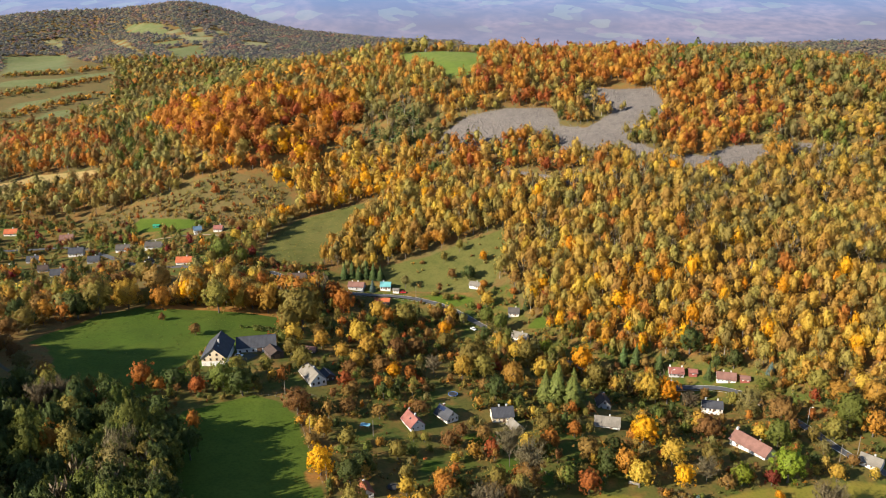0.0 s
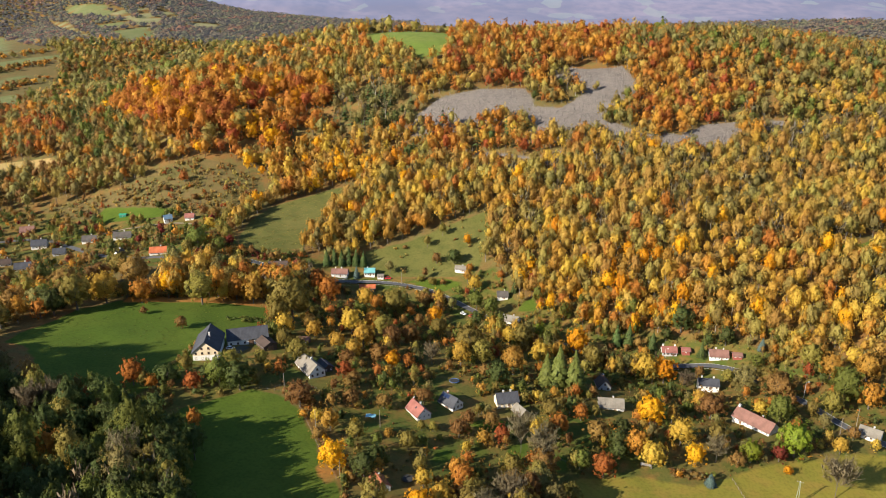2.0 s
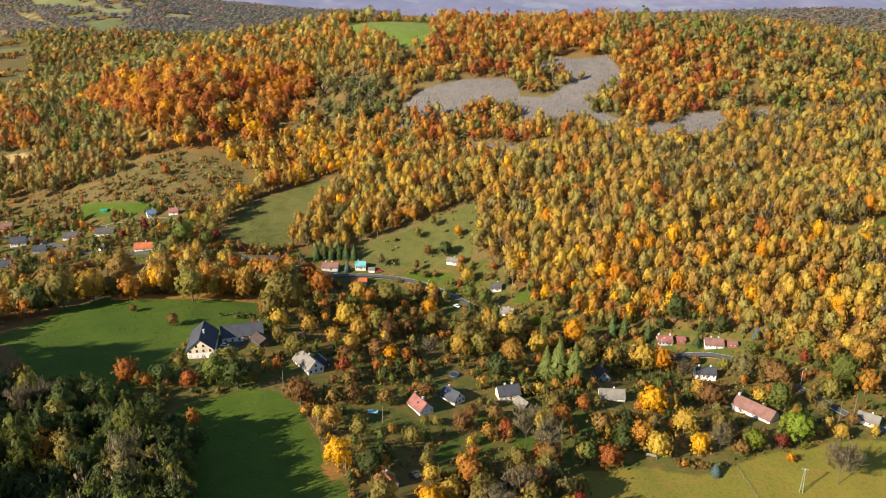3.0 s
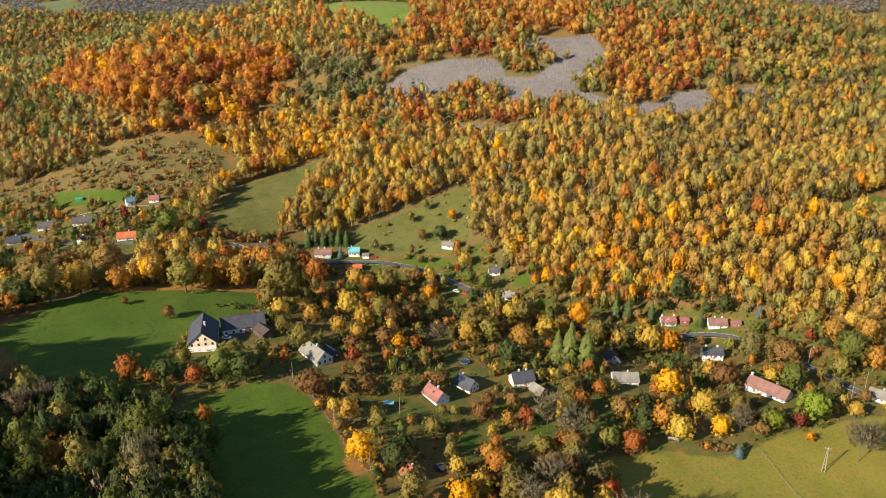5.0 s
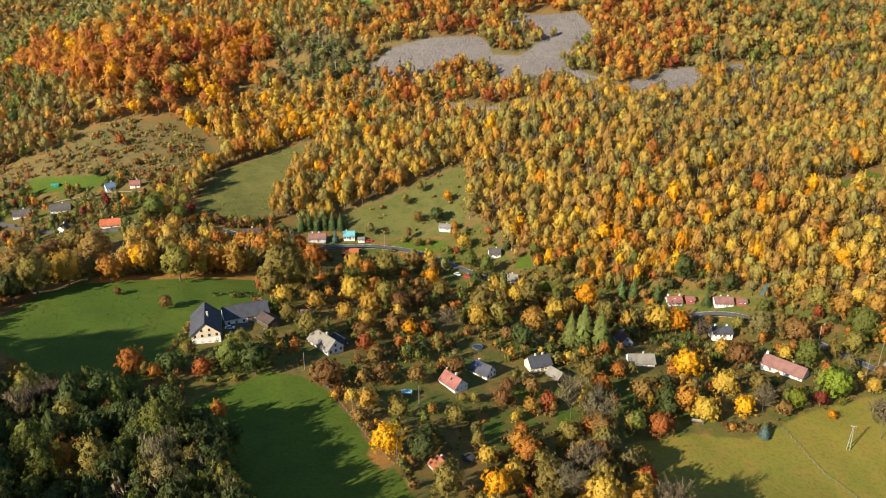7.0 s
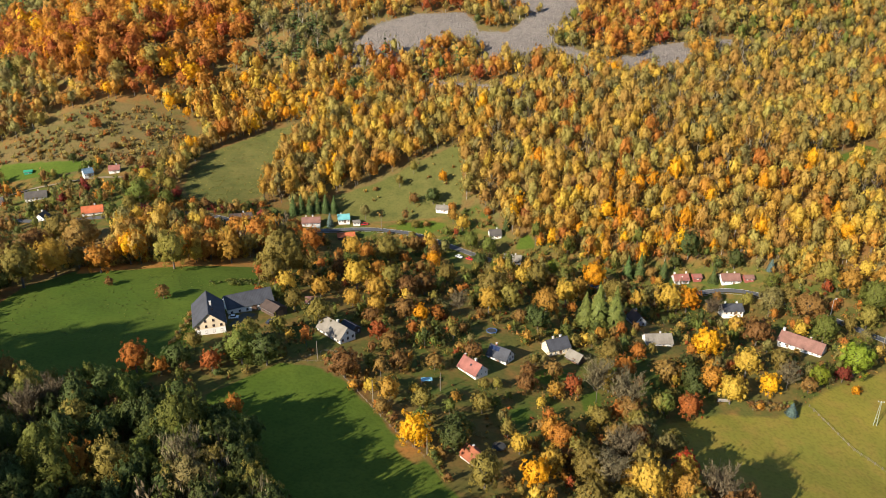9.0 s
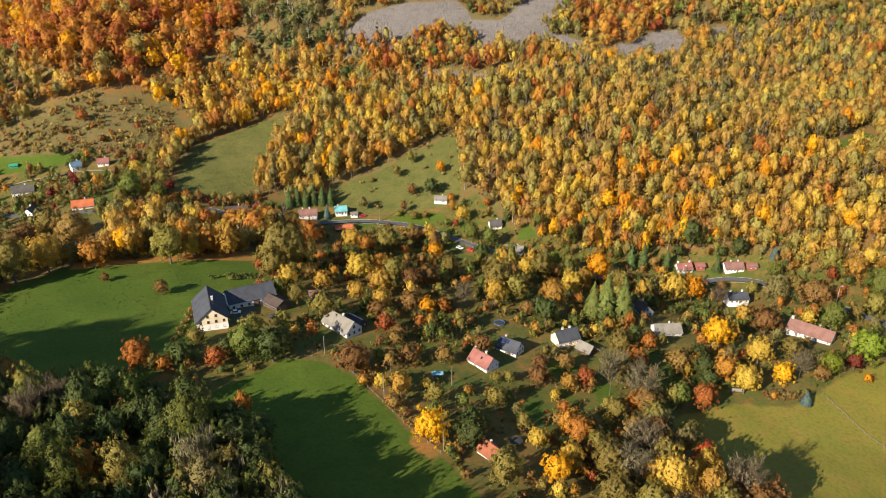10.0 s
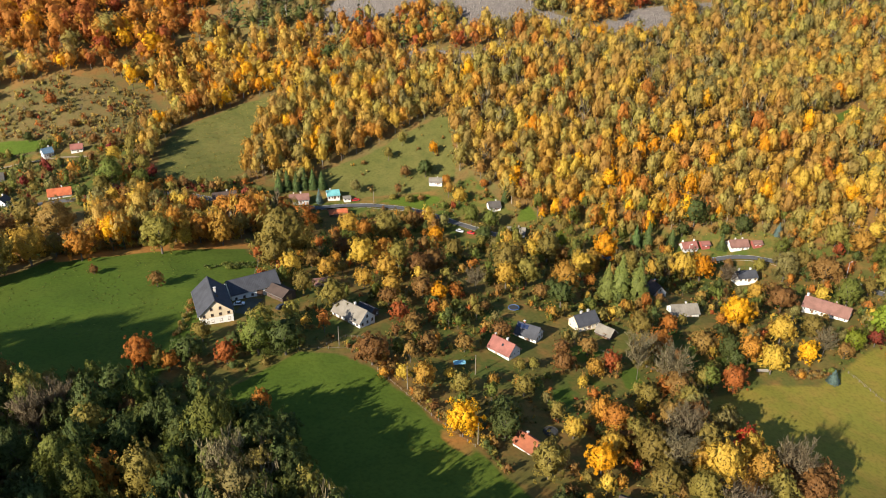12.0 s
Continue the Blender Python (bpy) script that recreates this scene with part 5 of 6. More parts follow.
house("low dark-roofed hut among the belt trees", -17.0, 212.0, -47, 7.5, 6.5, 4.8, 2.6, DARK_WOOD, BROWN_SHEET, [("front", 1, 2, 1.0, 0.8, 0.9)], (), FRAME_BROWN, "hut")
# along the road
house("white cottage with teal sheet roof", -39.7, 494.1, -3, 8.6, 8.0, 6.0, 3.4, WHITE_WALL, TEAL_SHEET, [("front", 1, 4, 1.0, 1.0, 1.2), ("right", 1, 2, 1.0, 1.0, 1.1)], [(-1.5, 0.6, 0.6, 0.6, CHIMNEY)], FRAME_BROWN, door=("front", 0.5, 1.0, 2.0))
house("white flat annex with low sheet roof by the teal cottage", -32.4, 490.5, -3, 5.0, 5.0, 3.3, 2.6, WHITE_WALL, PALE_SHEET, [("front", 1, 2, 1.0, 0.9, 1.0)], (), FRAME_BROWN, "annex")
house("shed with bright orange sheet roof below the road", -40.8, 476.3, -4, 12.4, 7.0, 4.5, 2.8, DARK_WOOD, ORANGE_TILE, [("front", 1, 3, 1.0, 0.9, 0.9)], (), FRAME_BROWN, "shed")
house("roadside house with brown-red tiled roof", -59.6, 491.8, -8, 13.3, 8.0, 6.0, 3.2, GREY_WALL, BROWN_TILE, [("front", 1, 5, 1.0, 1.0, 1.2), ("right", 1, 2, 1.0, 1.0, 1.2)], [(1.0, 0.5, 0.7, 0.8, CHIMNEY), (-3.0, 0.5, 0.6, 0.7, CHIMNEY)], FRAME_WHITE, door=("front", 0.8, 1.0, 2.0))
house("small grey-roofed cottage on the slope meadow", 22.4, 490.9, -22, 9.5, 6.6, 4.6, 2.5, WHITE_WALL, PALE_SHEET, [("front", 1, 3, 1.0, 0.9, 1.0)], [(1.0, 0.4, 0.5, 0.5, CHIMNEY)], FRAME_BROWN, door=("front", 1.4, 0.9, 2.0))
house("small white cottage with grey roof", 45.8, 456.2, -6, 8.4, 7.4, 5.8, 2.9, WHITE_WALL, GREY_SHEET, [("front", 1, 3, 1.0, 1.0, 1.1), ("right", 1, 2, 1.0, 0.9, 1.1)], [(1.2, 0.3, 0.6, 0.6, CHIMNEY)], FRAME_BROWN, door=("front", 1.0, 0.9, 2.0))
house("white cottage with weathered grey-brown roof", 47.1, 427.4, -28, 12.0, 7.4, 5.6, 2.7, WHITE_WALL, PALE_SHEET, [("front", 1, 4, 1.0, 1.0, 1.1), ("left", 1, 2, 1.0, 0.9, 1.1)], [(1.5, 0.3, 0.6, 0.6, CHIMNEY)], FRAME_BROWN, door=("front", 2.0, 1.0, 2.0))
house("grey roadside house with red tiled roof", 132.4, 390.5, -8, 10.0, 7.5, 6.0, 3.2, GREY_WALL, RED_TILE, [("front", 1, 4, 1.2, 1.1, 1.2), ("left", 1, 2, 1.2, 1.0, 1.2)], [(-3.6, 0.5, 0.7, 0.9, WHITE_WALL), (3.2, 0.5, 0.7, 0.9, WHITE_WALL)], FRAME_BROWN, door=("front", 2.2, 1.0, 2.0), dz=-1.0)
house("low red-roofed garage beside the roadside house", 141.5, 389.0, -10, 5.5, 5.5, 4.0, 2.7, BRICK_RED, RED_TILE, [("front", 1, 1, 1.0, 1.0, 1.0)], (), FRAME_WHITE, "garage")
house("white house with brown-red roof by the bend", 158.0, 382.5, -14, 12.5, 8.4, 6.5, 3.3, WHITE_WALL, BROWN_TILE, [("front", 1, 5, 1.2, 1.0, 1.2), ("left", 2, 2, 1.1, 1.0, 1.2)], [(-1.6, 0.4, 0.6, 0.7, CHIMNEY), (2.4, 0.4, 0.6, 0.7, CHIMNEY)], FRAME_WHITE, door=("front", 1.5, 1.0, 2.0), dz=-1.2)
house("low brown-roofed annex by the bend", 167.0, 378.5, -14, 6.0, 5.0, 3.8, 2.5, BRICK_RED, BROWN_TILE, [("front", 1, 2, 1.0, 0.9, 0.9)], (), FRAME_WHITE, "annex")
house("house with blue-grey slate roof below the road", 141.2, 355.1, -12, 12.5, 9.0, 6.0, 3.2, WHITE_WALL, SLATE, [("front", 1, 4, 1.0, 1.0, 1.2)], [(-3.4, 0.5, 0.7, 0.9, WHITE_WALL), (2.6, 0.5, 0.7, 0.9, WHITE_WALL)], FRAME_BROWN, door=("front", 0.5, 1.0, 2.0), dz=2.0)
house("old house with dark steep roof hidden by a red tree", 81.8, 346.0, -92, 10.0, 8.0, 7.4, 3.2, GREY_WALL, BROWN_SHEET, [("right", 2, 2, 1.0, 1.0, 1.2), ("front", 1, 3, 1.0, 1.0, 1.2)], [(-2.0, 0.4, 0.6, 0.6, CHIMNEY_BRICK)], FRAME_BROWN)
house("white house with pale roof beside the lane", 189.5, 291.5, -45, 11.0, 8.5, 6.0, 3.0, WHITE_WALL, PALE_SHEET, [("front", 1, 4, 1.0, 1.0, 1.2), ("left", 1, 2, 1.0, 1.0, 1.2)], [(1.0, 0.4, 0.6, 0.6, CHIMNEY)], FRAME_BROWN)
house("small brown-roofed garden hut", -70.5, 370.0, -10, 7.0, 5.5, 4.2, 2.4, DARK_WOOD, BROWN_TILE, [("front", 1, 2, 1.0, 0.8, 0.9)], (), FRAME_WHITE, "hut")
# the hamlet up the valley
for label, x, y, turn, long, wide, ridge, wall, roof in (
        ("white house with bright orange roof", -364.6, 616.2, 7, 12.6, 9, 6.4, WHITE_WALL, ORANGE_TILE), ("ochre house with brown-red roof", -313.3, 605.9, 14, 12.8, 9, 6.4, OCHRE_WALL, BROWN_TILE),
        ("white house with dark half-hipped roof", -291.1, 574.4, 12, 13.3, 10, 8.0, WHITE_WALL, SLATE), ("grey-roofed white house on the bank", -253.8, 575.0, 6, 12.6, 9, 6.2, WHITE_WALL, GREY_SHEET),
        ("long grey-roofed white house", -227.5, 570.9, 5, 15.7, 9, 6.2, WHITE_WALL, GREY_SHEET), ("white house with orange tiled roof", -184.6, 515.6, 4, 14.3, 8.5, 6.2, WHITE_WALL, ORANGE_TILE),
        ("white cottage with blue-grey roof", -198.4, 590.0, 24, 7.4, 7.0, 7.0, WHITE_WALL, BLUE_SHEET), ("white cottage with red tiled roof", -181.1, 589.3, 0, 8.4, 7.0, 6.0, WHITE_WALL, RED_TILE),
        ("dark-roofed cream house below the road", -280.0, 522.2, 14, 13.0, 9, 6.4, CREAM_WALL, SLATE), ("grey-roofed house by the stream", -100.2, 490.9, 0, 15.5, 8.5, 6.0, WHITE_WALL, BROWN_SHEET),
        ("dark-roofed house beside the hamlet road", -268.1, 553.6, 12, 10.4, 8.5, 6.2, GREY_WALL, SLATE), ("small grey house with dark roof", -298.7, 536.5, 16, 8.6, 7.5, 6.0, GREY_WALL, BROWN_SHEET),
        ("small white gabled cottage", -214.2, 523.4, 70, 8.0, 6.5, 6.0, WHITE_WALL, GREY_SHEET), ("grey rendered house with dark roof", -318.0, 560.0, 10, 11.0, 8.5, 6.2, GREY_WALL, SLATE),
        ("brown-roofed house behind trees", -335.0, 530.0, 18, 11.0, 8.5, 6.2, WHITE_WALL, BROWN_TILE)):
    house(label, x, y, turn, long, wide, ridge, ridge - wide * 0.42, wall, roof, [("front", 1, 4, 1.0, 1.1, 1.2), ("left", 1, 2, 1.0, 1.0, 1.2), ("right", 1, 2, 1.0, 1.0, 1.2)], [(1.5, 0.4, 0.7, 0.8, CHIMNEY)], FRAME_WHITE, door=("front", 0.6, 1.1, 2.1))
house("green sheet garden shed on the lawn", -240.3, 613.3, 0, 6.2, 4.0, 3.0, 2.1, GREEN_SHEET, GREEN_SHEET, [("front", 1, 1, 0.9, 0.8, 0.8)], (), FRAME_WHITE, "shed")


# ---- roads ----
def ribbon(name, label, line, wide, mat, lift=0.12, kind="structure"):
    """A strip of even width laid along a line over the ground."""
    pts = np.array(line, float)
    dist = np.r_[0, np.cumsum(np.hypot(*np.diff(pts, axis=0).T))]
    s = np.arange(0, dist[-1], 2.0)
    x, y = np.interp(s, dist, pts[:, 0]), np.interp(s, dist, pts[:, 1])
    soft = np.ones(9) / 9
    pad = lambda v: np.convolve(np.r_[np.full(4, v[0]), v, np.full(4, v[-1])], soft, "valid")
    x, y = pad(x), pad(y)
    tx, ty = np.gradient(x), np.gradient(y)
    n = np.hypot(tx, ty)
    across = np.linspace(-wide / 2, wide / 2, 5)
    px, py = x[:, None] - ty[:, None] / n[:, None] * across, y[:, None] + tx[:, None] / n[:, None] * across
    pz = land(px, py).max(axis=1, keepdims=True) + lift - 0.02 * np.abs(across)
    first = (np.arange(len(x) - 1)[:, None] * 5 + np.arange(4)[None]).ravel()
    mesh = quad_mesh(name, np.stack([px, py, pz], -1).reshape(-1, 3), np.stack([first, first + 1, first + 6, first + 5], 1), [mat])
    mesh.polygons.foreach_set("use_smooth", np.ones(len(first), bool))
    return tagged(new(name, mesh), label, name.replace("_", " "), kind=kind)


ASPHALT = solid("worn_asphalt", (0.085, 0.083, 0.082), 0.85, 1.5, 0.25, coords="Object")
LINE_PAINT = solid("road_paint", (0.7, 0.69, 0.66), 0.7, 0.6, 0.2)
DIRT = solid("dirt_track", (0.26, 0.20, 0.125), 0.95, 1.2, 0.35)
ROAD = [(-122, 498), (-90, 484), (-62, 484), (-34, 485), (-18, 482), (1, 473), (16, 458), (32, 436), (50, 412), (80, 392), (105, 382), (129, 379), (146, 378), (157, 374), (166, 364), (172, 346), (177, 322), (180, 303), (188, 290), (203, 279), (225, 268)]
ribbon("road", "grey asphalt village road with pale edge lines", ROAD, 4.6, ASPHALT, 0.15)
for side in (-2.1, 2.1):
    pts = np.array(ROAD, float)
    d = np.gradient(pts, axis=0)
    d /= np.hypot(*d.T)[:, None]
    ribbon("road_line", "white painted edge line of the road", [(float(a - k * side), float(b + h * side)) for (a, b), (h, k) in zip(pts, d)], 0.18, LINE_PAINT, 0.22)
ribbon("hamlet_road", "narrow asphalt road through the hamlet", [(-410, 570), (-344, 583), (-315, 591), (-291, 588), (-262, 564), (-226, 528), (-194, 508), (-160, 503), (-122, 498)], 5.0, ASPHALT, 0.15)
ribbon("lane", "dirt lane past the hamlet cottages", [(-262, 584), (-232, 589), (-212, 588), (-187, 583), (-170, 574)], 2.6, DIRT, 0.1)
ribbon("track", "dark worn track across the farm meadow", [(-222, 338), (-205, 322), (-188, 314), (-165, 310)], 1.6, solid("worn_track", (0.085, 0.068, 0.034), 0.95, 1.2, 0.35), 0.06)
# yard strip coloured dark to stand for grass lying in shadow
ribbon("farm_lane", "farmyard lane coloured dark for grass in shadow", [(-106, 346), (-100, 356), (-97, 362)], 6.0, solid("shadow_dark_yard", (0.075, 0.068, 0.042), 0.95, 1.2, 0.35), 0.1)


# ---- poles, fences, cars and garden things ----
def pole(x, y, tall, label, arm=True, mat=TIMBER):
    thing = tagged(new("utility_pole"), label, "pole", "poles in the valley")
    thing.location = (x, y, height(x, y))
    bm = bmesh.new()
    bmesh.ops.create_cone(bm, cap_ends=True, segments=10, radius1=0.17, radius2=0.11, depth=tall + 0.6, matrix=Matrix.Translation((0, 0, tall / 2 - 0.3)))
    part("shaft", bm, mat, thing)
    boxes("cap", METAL, thing, (-0.13, 0.13, -0.13, 0.13, tall - 0.02, tall + 0.05))
    if arm:
        boxes("crossarm", mat, thing, (-0.9, 0.9, -0.06, 0.06, tall - 0.5, tall - 0.36))
        for k in (-0.75, 0.0, 0.75):
            boxes("insulator", FRAME_WHITE, thing, (k - 0.05, k + 0.05, -0.05, 0.05, tall - 0.36, tall - 0.14))


for x, y, tall in ((-18.4, 482.2, 9.0), (-57.0, 286.0, 9.0), (-73.6, 316.5, 8.0), (187.4, 298.9, 9.5), (176.5, 293.4, 8.5), (-30.5, 291.0, 8.0), (-45.0, 252.0, 8.0)):
    pole(x, y, tall, "slim weathered timber pole in the grass", arm=False)


def power_mast(x, y, turn, tall):
    """Two leaning concrete legs that meet under a crossarm, tied by rungs."""
    thing = tagged(new("power_mast"), "pale concrete power mast with two leaning legs in the dry field", "mast")
    thing.location, thing.rotation_euler = (x, y, height(x, y)), (0, 0, radians(turn))
    for side in (-1, 1):
        p, q = tube((side * 0.62, 0, -0.5), (side * 0.14, 0, tall), 0.16, 0.10, 8)
        new("leg", quad_mesh("leg", p, q, [PALE_CONCRETE])).parent = thing
    for k in range(1, 6):
        z = tall * k / 6.5
        w = 0.62 - 0.48 * z / tall
        boxes("rung", PALE_CONCRETE, thing, (-w, w, -0.06, 0.06, z - 0.09, z + 0.09))
    boxes("crossarm", PALE_CONCRETE, thing, (-1.1, 1.1, -0.07, 0.07, tall - 0.35, tall - 0.18))
    for k in (-0.95, 0.0, 0.95):
        boxes("insulator", FRAME_WHITE, thing, (k - 0.06, k + 0.06, -0.06, 0.06, tall - 0.18, tall + 0.12))


PALE_CONCRETE = solid("pale_concrete", (0.21, 0.225, 0.15), 0.9, 0.6, 0.2)
power_mast(133.6, 249.7, -30, 11.3)


def street_lamp(x, y, tall):
    thing = tagged(new("street_lamp"), "pale metal street lamp on a tall post", "lamp", "street lamps")
    thing.location = (x, y, height(x, y))
    bm = bmesh.new()
    bmesh.ops.create_cone(bm, cap_ends=True, segments=10, radius1=0.12, radius2=0.07, depth=tall + 0.5, matrix=Matrix.Translation((0, 0, tall / 2 - 0.25)))
    part("post", bm, CONCRETE, thing)
    boxes("arm", METAL, thing, (0, 1.3, -0.05, 0.05, tall - 0.06, tall + 0.04))
    boxes("head", FRAME_WHITE, thing, (0.9, 1.7, -0.17, 0.17, tall - 0.1, tall + 0.1))


street_lamp(178.8, 329.0, 9.0)
street_lamp(128.0, 384.0, 8.0)


def fence(label, line, gap=2.6, tall=1.2, rails=2):
    """Posts and rails along a line, as one fence."""
    pts = np.array(line, float)
    dist = np.r_[0, np.cumsum(np.hypot(*np.diff(pts, axis=0).T))]
    s = np.arange(0, dist[-1], gap)
    x, y = np.interp(s, dist, pts[:, 0]), np.interp(s, dist, pts[:, 1])
    thing = tagged(new("fence"), label, "fence", "field fences")
    z = land(x, y)
    post = None
    for a, b, c in zip(x, y, z):
        if post is None:
            post = boxes("post", TIMBER, thing, (-0.07, 0.07, -0.07, 0.07, -0.3, tall))
        else:
            again = new("post", post.data)
            again.parent = thing
        (post if a == x[0] and b == y[0] else again).location = (a, b, c)
    for n in range(rails):
        h = tall * (0.45 + 0.42 * n)
        p, q = joined([tube((x[k], y[k], z[k] + h), (x[k + 1], y[k + 1], z[k + 1] + h), 0.035, 0.035, 4) for k in range(len(x) - 1)])
        new("rail", quad_mesh("rail", p, q, [TIMBER])).parent = thing


fence("weathered post-and-rail fence across the dry field", [(112.5, 262), (113.2, 249), (114.1, 239), (118.6, 230), (124, 215)])
fence("grey timber fence along the lower meadow", [(-98, 318), (-90, 317), (-71, 314), (-65, 301), (-59, 285), (-54, 270), (-46, 250)], 3.4, 1.2, 1)
fence("timber pasture fence beside the farm meadow", [(-92, 424), (-93, 398), (-98, 380), (-124, 356), (-128, 340)])
fence("garden fence of the white cottage", [(-78, 318), (-70, 322), (-58, 318)], 2.2, 1.0)
fence("garden fence along the lane", [(24, 300), (33, 290), (44, 274), (52, 266)], 2.2, 1.0)

TYRE = solid("tyre", (0.02, 0.02, 0.02), 0.9, 0.5, 0.2)


def car(x, y, turn, label, mat):
    thing = tagged(new("car"), label, "car", "parked cars")
    thing.location, thing.rotation_euler = (x, y, height(x, y) + 0.12), (0, 0, radians(turn))
    bm = bmesh.new()
    prism(bm, [(-0.86, 0.3), (0.86, 0.3), (0.88, 0.75), (0.8, 0.95), (-0.8, 0.95), (-0.88, 0.75)], -2.1, 2.1)
    bmesh.ops.bevel(bm, geom=bm.edges[:], offset=0.09, segments=2, affect="EDGES")
    body = part("body", bm, mat, thing)
    bm = bmesh.new()
    bmesh.ops.create_cube(bm, size=1.0)
    for v in bm.verts:
        top = v.co.z > 0
        v.co = ((-0.25 + v.co.x * (1.7 if top else 2.6)), v.co.y * (1.3 if top else 1.56), 1.48 if top else 0.93)
    part("cabin", bm, GLASS, thing)
    boxes("roof", mat, thing, (-1.08, 0.58, -0.64, 0.64, 1.48, 1.53))
    for side in (-0.62, 0.62):
        boxes("headlight", FRAME_WHITE, body, (2.06, 2.13, side - 0.16, side + 0.16, 0.62, 0.76))
    for px in (-1.3, 1.3):
        for py in (-0.8, 0.8):
            bm = bmesh.new()
            bmesh.ops.create_cone(bm, cap_ends=True, segments=14, radius1=0.32, radius2=0.32, depth=0.2, matrix=Matrix.Translation((px, py, 0.32)) @ Matrix.Rotation(radians(90), 4, "X"))
            wheel = part("wheel", bm, TYRE, thing)
            bm = bmesh.new()
            bmesh.ops.create_cone(bm, cap_ends=True, segments=10, radius1=0.19, radius2=0.19, depth=0.22, matrix=Matrix.Translation((px, py, 0.32)) @ Matrix.Rotation(radians(90), 4, "X"))
            part("rim", bm, METAL, wheel)


WHITE_PAINT, RED_PAINT, DARK_PAINT, BLUE_PAINT = (solid(n, c, 0.25, 2.0, 0.08) for n, c in (("white_car_paint", (0.75, 0.75, 0.74)), ("red_car_paint", (0.5, 0.03, 0.03)), ("dark_car_paint", (0.03, 0.03, 0.035)), ("blue_car_paint", (0.05, 0.12, 0.3))))
for x, y, turn, label, mat in ((-105.0, 355.6, -10, "white car parked in the farmyard", WHITE_PAINT), (-90.0, 349.0, 40, "dark car parked beside the cart shed", DARK_PAINT), (-27.5, 488.9, 5, "red car parked by the teal cottage", RED_PAINT),
                               (-256.0, 545.0, 20, "red car parked beside the hamlet road", RED_PAINT), (-263.1, 494.7, 10, "bright red car on the hamlet yard", RED_PAINT), (-274.7, 497.1, 10, "dark car on the hamlet yard", DARK_PAINT),
                               (-331.1, 552.4, 5, "white car parked at a hamlet house", WHITE_PAINT), (19.0, 440.0, -50, "white car parked under the trees", WHITE_PAINT), (24.0, 436.0, -50, "red car parked under the trees", RED_PAINT),
                               (128.0, 383.0, -5, "white car beside the roadside house", WHITE_PAINT)):
    car(x, y, turn, label, mat)


def trampoline(x, y, r, label, edge):
    thing = tagged(new("trampoline"), label, "trampoline", "garden trampolines")
    thing.location = (x, y, height(x, y))
    bm = bmesh.new()
    bmesh.ops.create_circle(bm, cap_ends=True, segments=28, radius=r * 0.86, matrix=Matrix.Translation((0, 0, 0.82)))
    bmesh.ops.solidify(bm, geom=bm.faces[:], thickness=0.03)
    part("mat", bm, TYRE, thing)
    ring = [(r * math.cos(k * math.tau / 28), r * math.sin(k * math.tau / 28), 0.83) for k in range(29)]
    p, q = joined([tube(a, b, 0.13, 0.13, 6) for a, b in zip(ring, ring[1:])])
    new("rim", quad_mesh("rim", p, q, [edge])).parent = thing
    for k in range(6):
        a = k * math.tau / 6
        boxes("leg", METAL, thing, (r * math.cos(a) - 0.04, r * math.cos(a) + 0.04, r * math.sin(a) - 0.04, r * math.sin(a) + 0.04, -0.1, 0.8))


trampoline(4.9, 336.7, 2.3, "round blue-rimmed trampoline on the garden grass", BLUE_PAINT)
trampoline(-19.7, 253.4, 2.3, "round dark trampoline in the shaded garden", TYRE)

TARP = solid("turquoise_tarpaulin", (0.16, 0.36, 0.44), 0.6, 0.6, 0.25)


def tarp_shelter(x, y, turn):
    thing = tagged(new("garden_shelter"), "timber garden shelter under a turquoise tarpaulin", "shelter")
    thing.location, thing.rotation_euler, thing.scale = (x, y, height(x, y)), (0, 0, radians(turn)), (0.75, 0.75, 0.9)
    for a in (-2.6, 2.6):
        for b in (-1.5, 1.5):
            boxes("post", TIMBER, thing, (a - 0.06, a + 0.06, b - 0.06, b + 0.06, -0.3, 2.3))
    bm = bmesh.new()
    bmesh.ops.create_grid(bm, x_segments=10, y_segments=6, size=1.0)
    for v in bm.verts:
        v.co = (v.co.x * 2.9, v.co.y * 1.8, 2.45 - 0.22 * v.co.y ** 2 + 0.12 * math.sin(v.co.x * 7 + v.co.y * 4))
    bmesh.ops.solidify(bm, geom=bm.faces[:], thickness=0.04)
    part("canopy", bm, TARP, thing, "sagging turquoise tarpaulin")


tarp_shelter(-34.5, 296.5, -11)


def wood_stack(x, y, turn):
    """Cut logs piled in rows on two bearers."""
    thing = tagged(new("log_pile"), "stack of pale cut logs at the field edge", "log pile")
    thing.location, thing.rotation_euler = (x, y, height(x, y)), (0, 0, radians(turn))
    for k in (-1.6, 1.6):
        boxes("bearer", TIMBER, thing, (k - 0.08, k + 0.08, -0.6, 0.6, -0.15, 0.12))
    for row in range(4):
        for n in range(6 - row):
            bm = bmesh.new()
            bmesh.ops.create_cone(bm, cap_ends=True, segments=8, radius1=0.12, radius2=0.11, depth=4.4, matrix=Matrix.Translation((0, (n - (5 - row) / 2) * 0.23, 0.24 + row * 0.2)) @ Matrix.Rotation(radians(90), 4, "Y"))
            part("log", bm, PALE_BARK, thing)


wood_stack(79.3, 271.2, -20)


# ---- scree ----
STONE = solid("scree_stone", (0.168, 0.143, 0.124), 0.9, 0.8, 0.35)


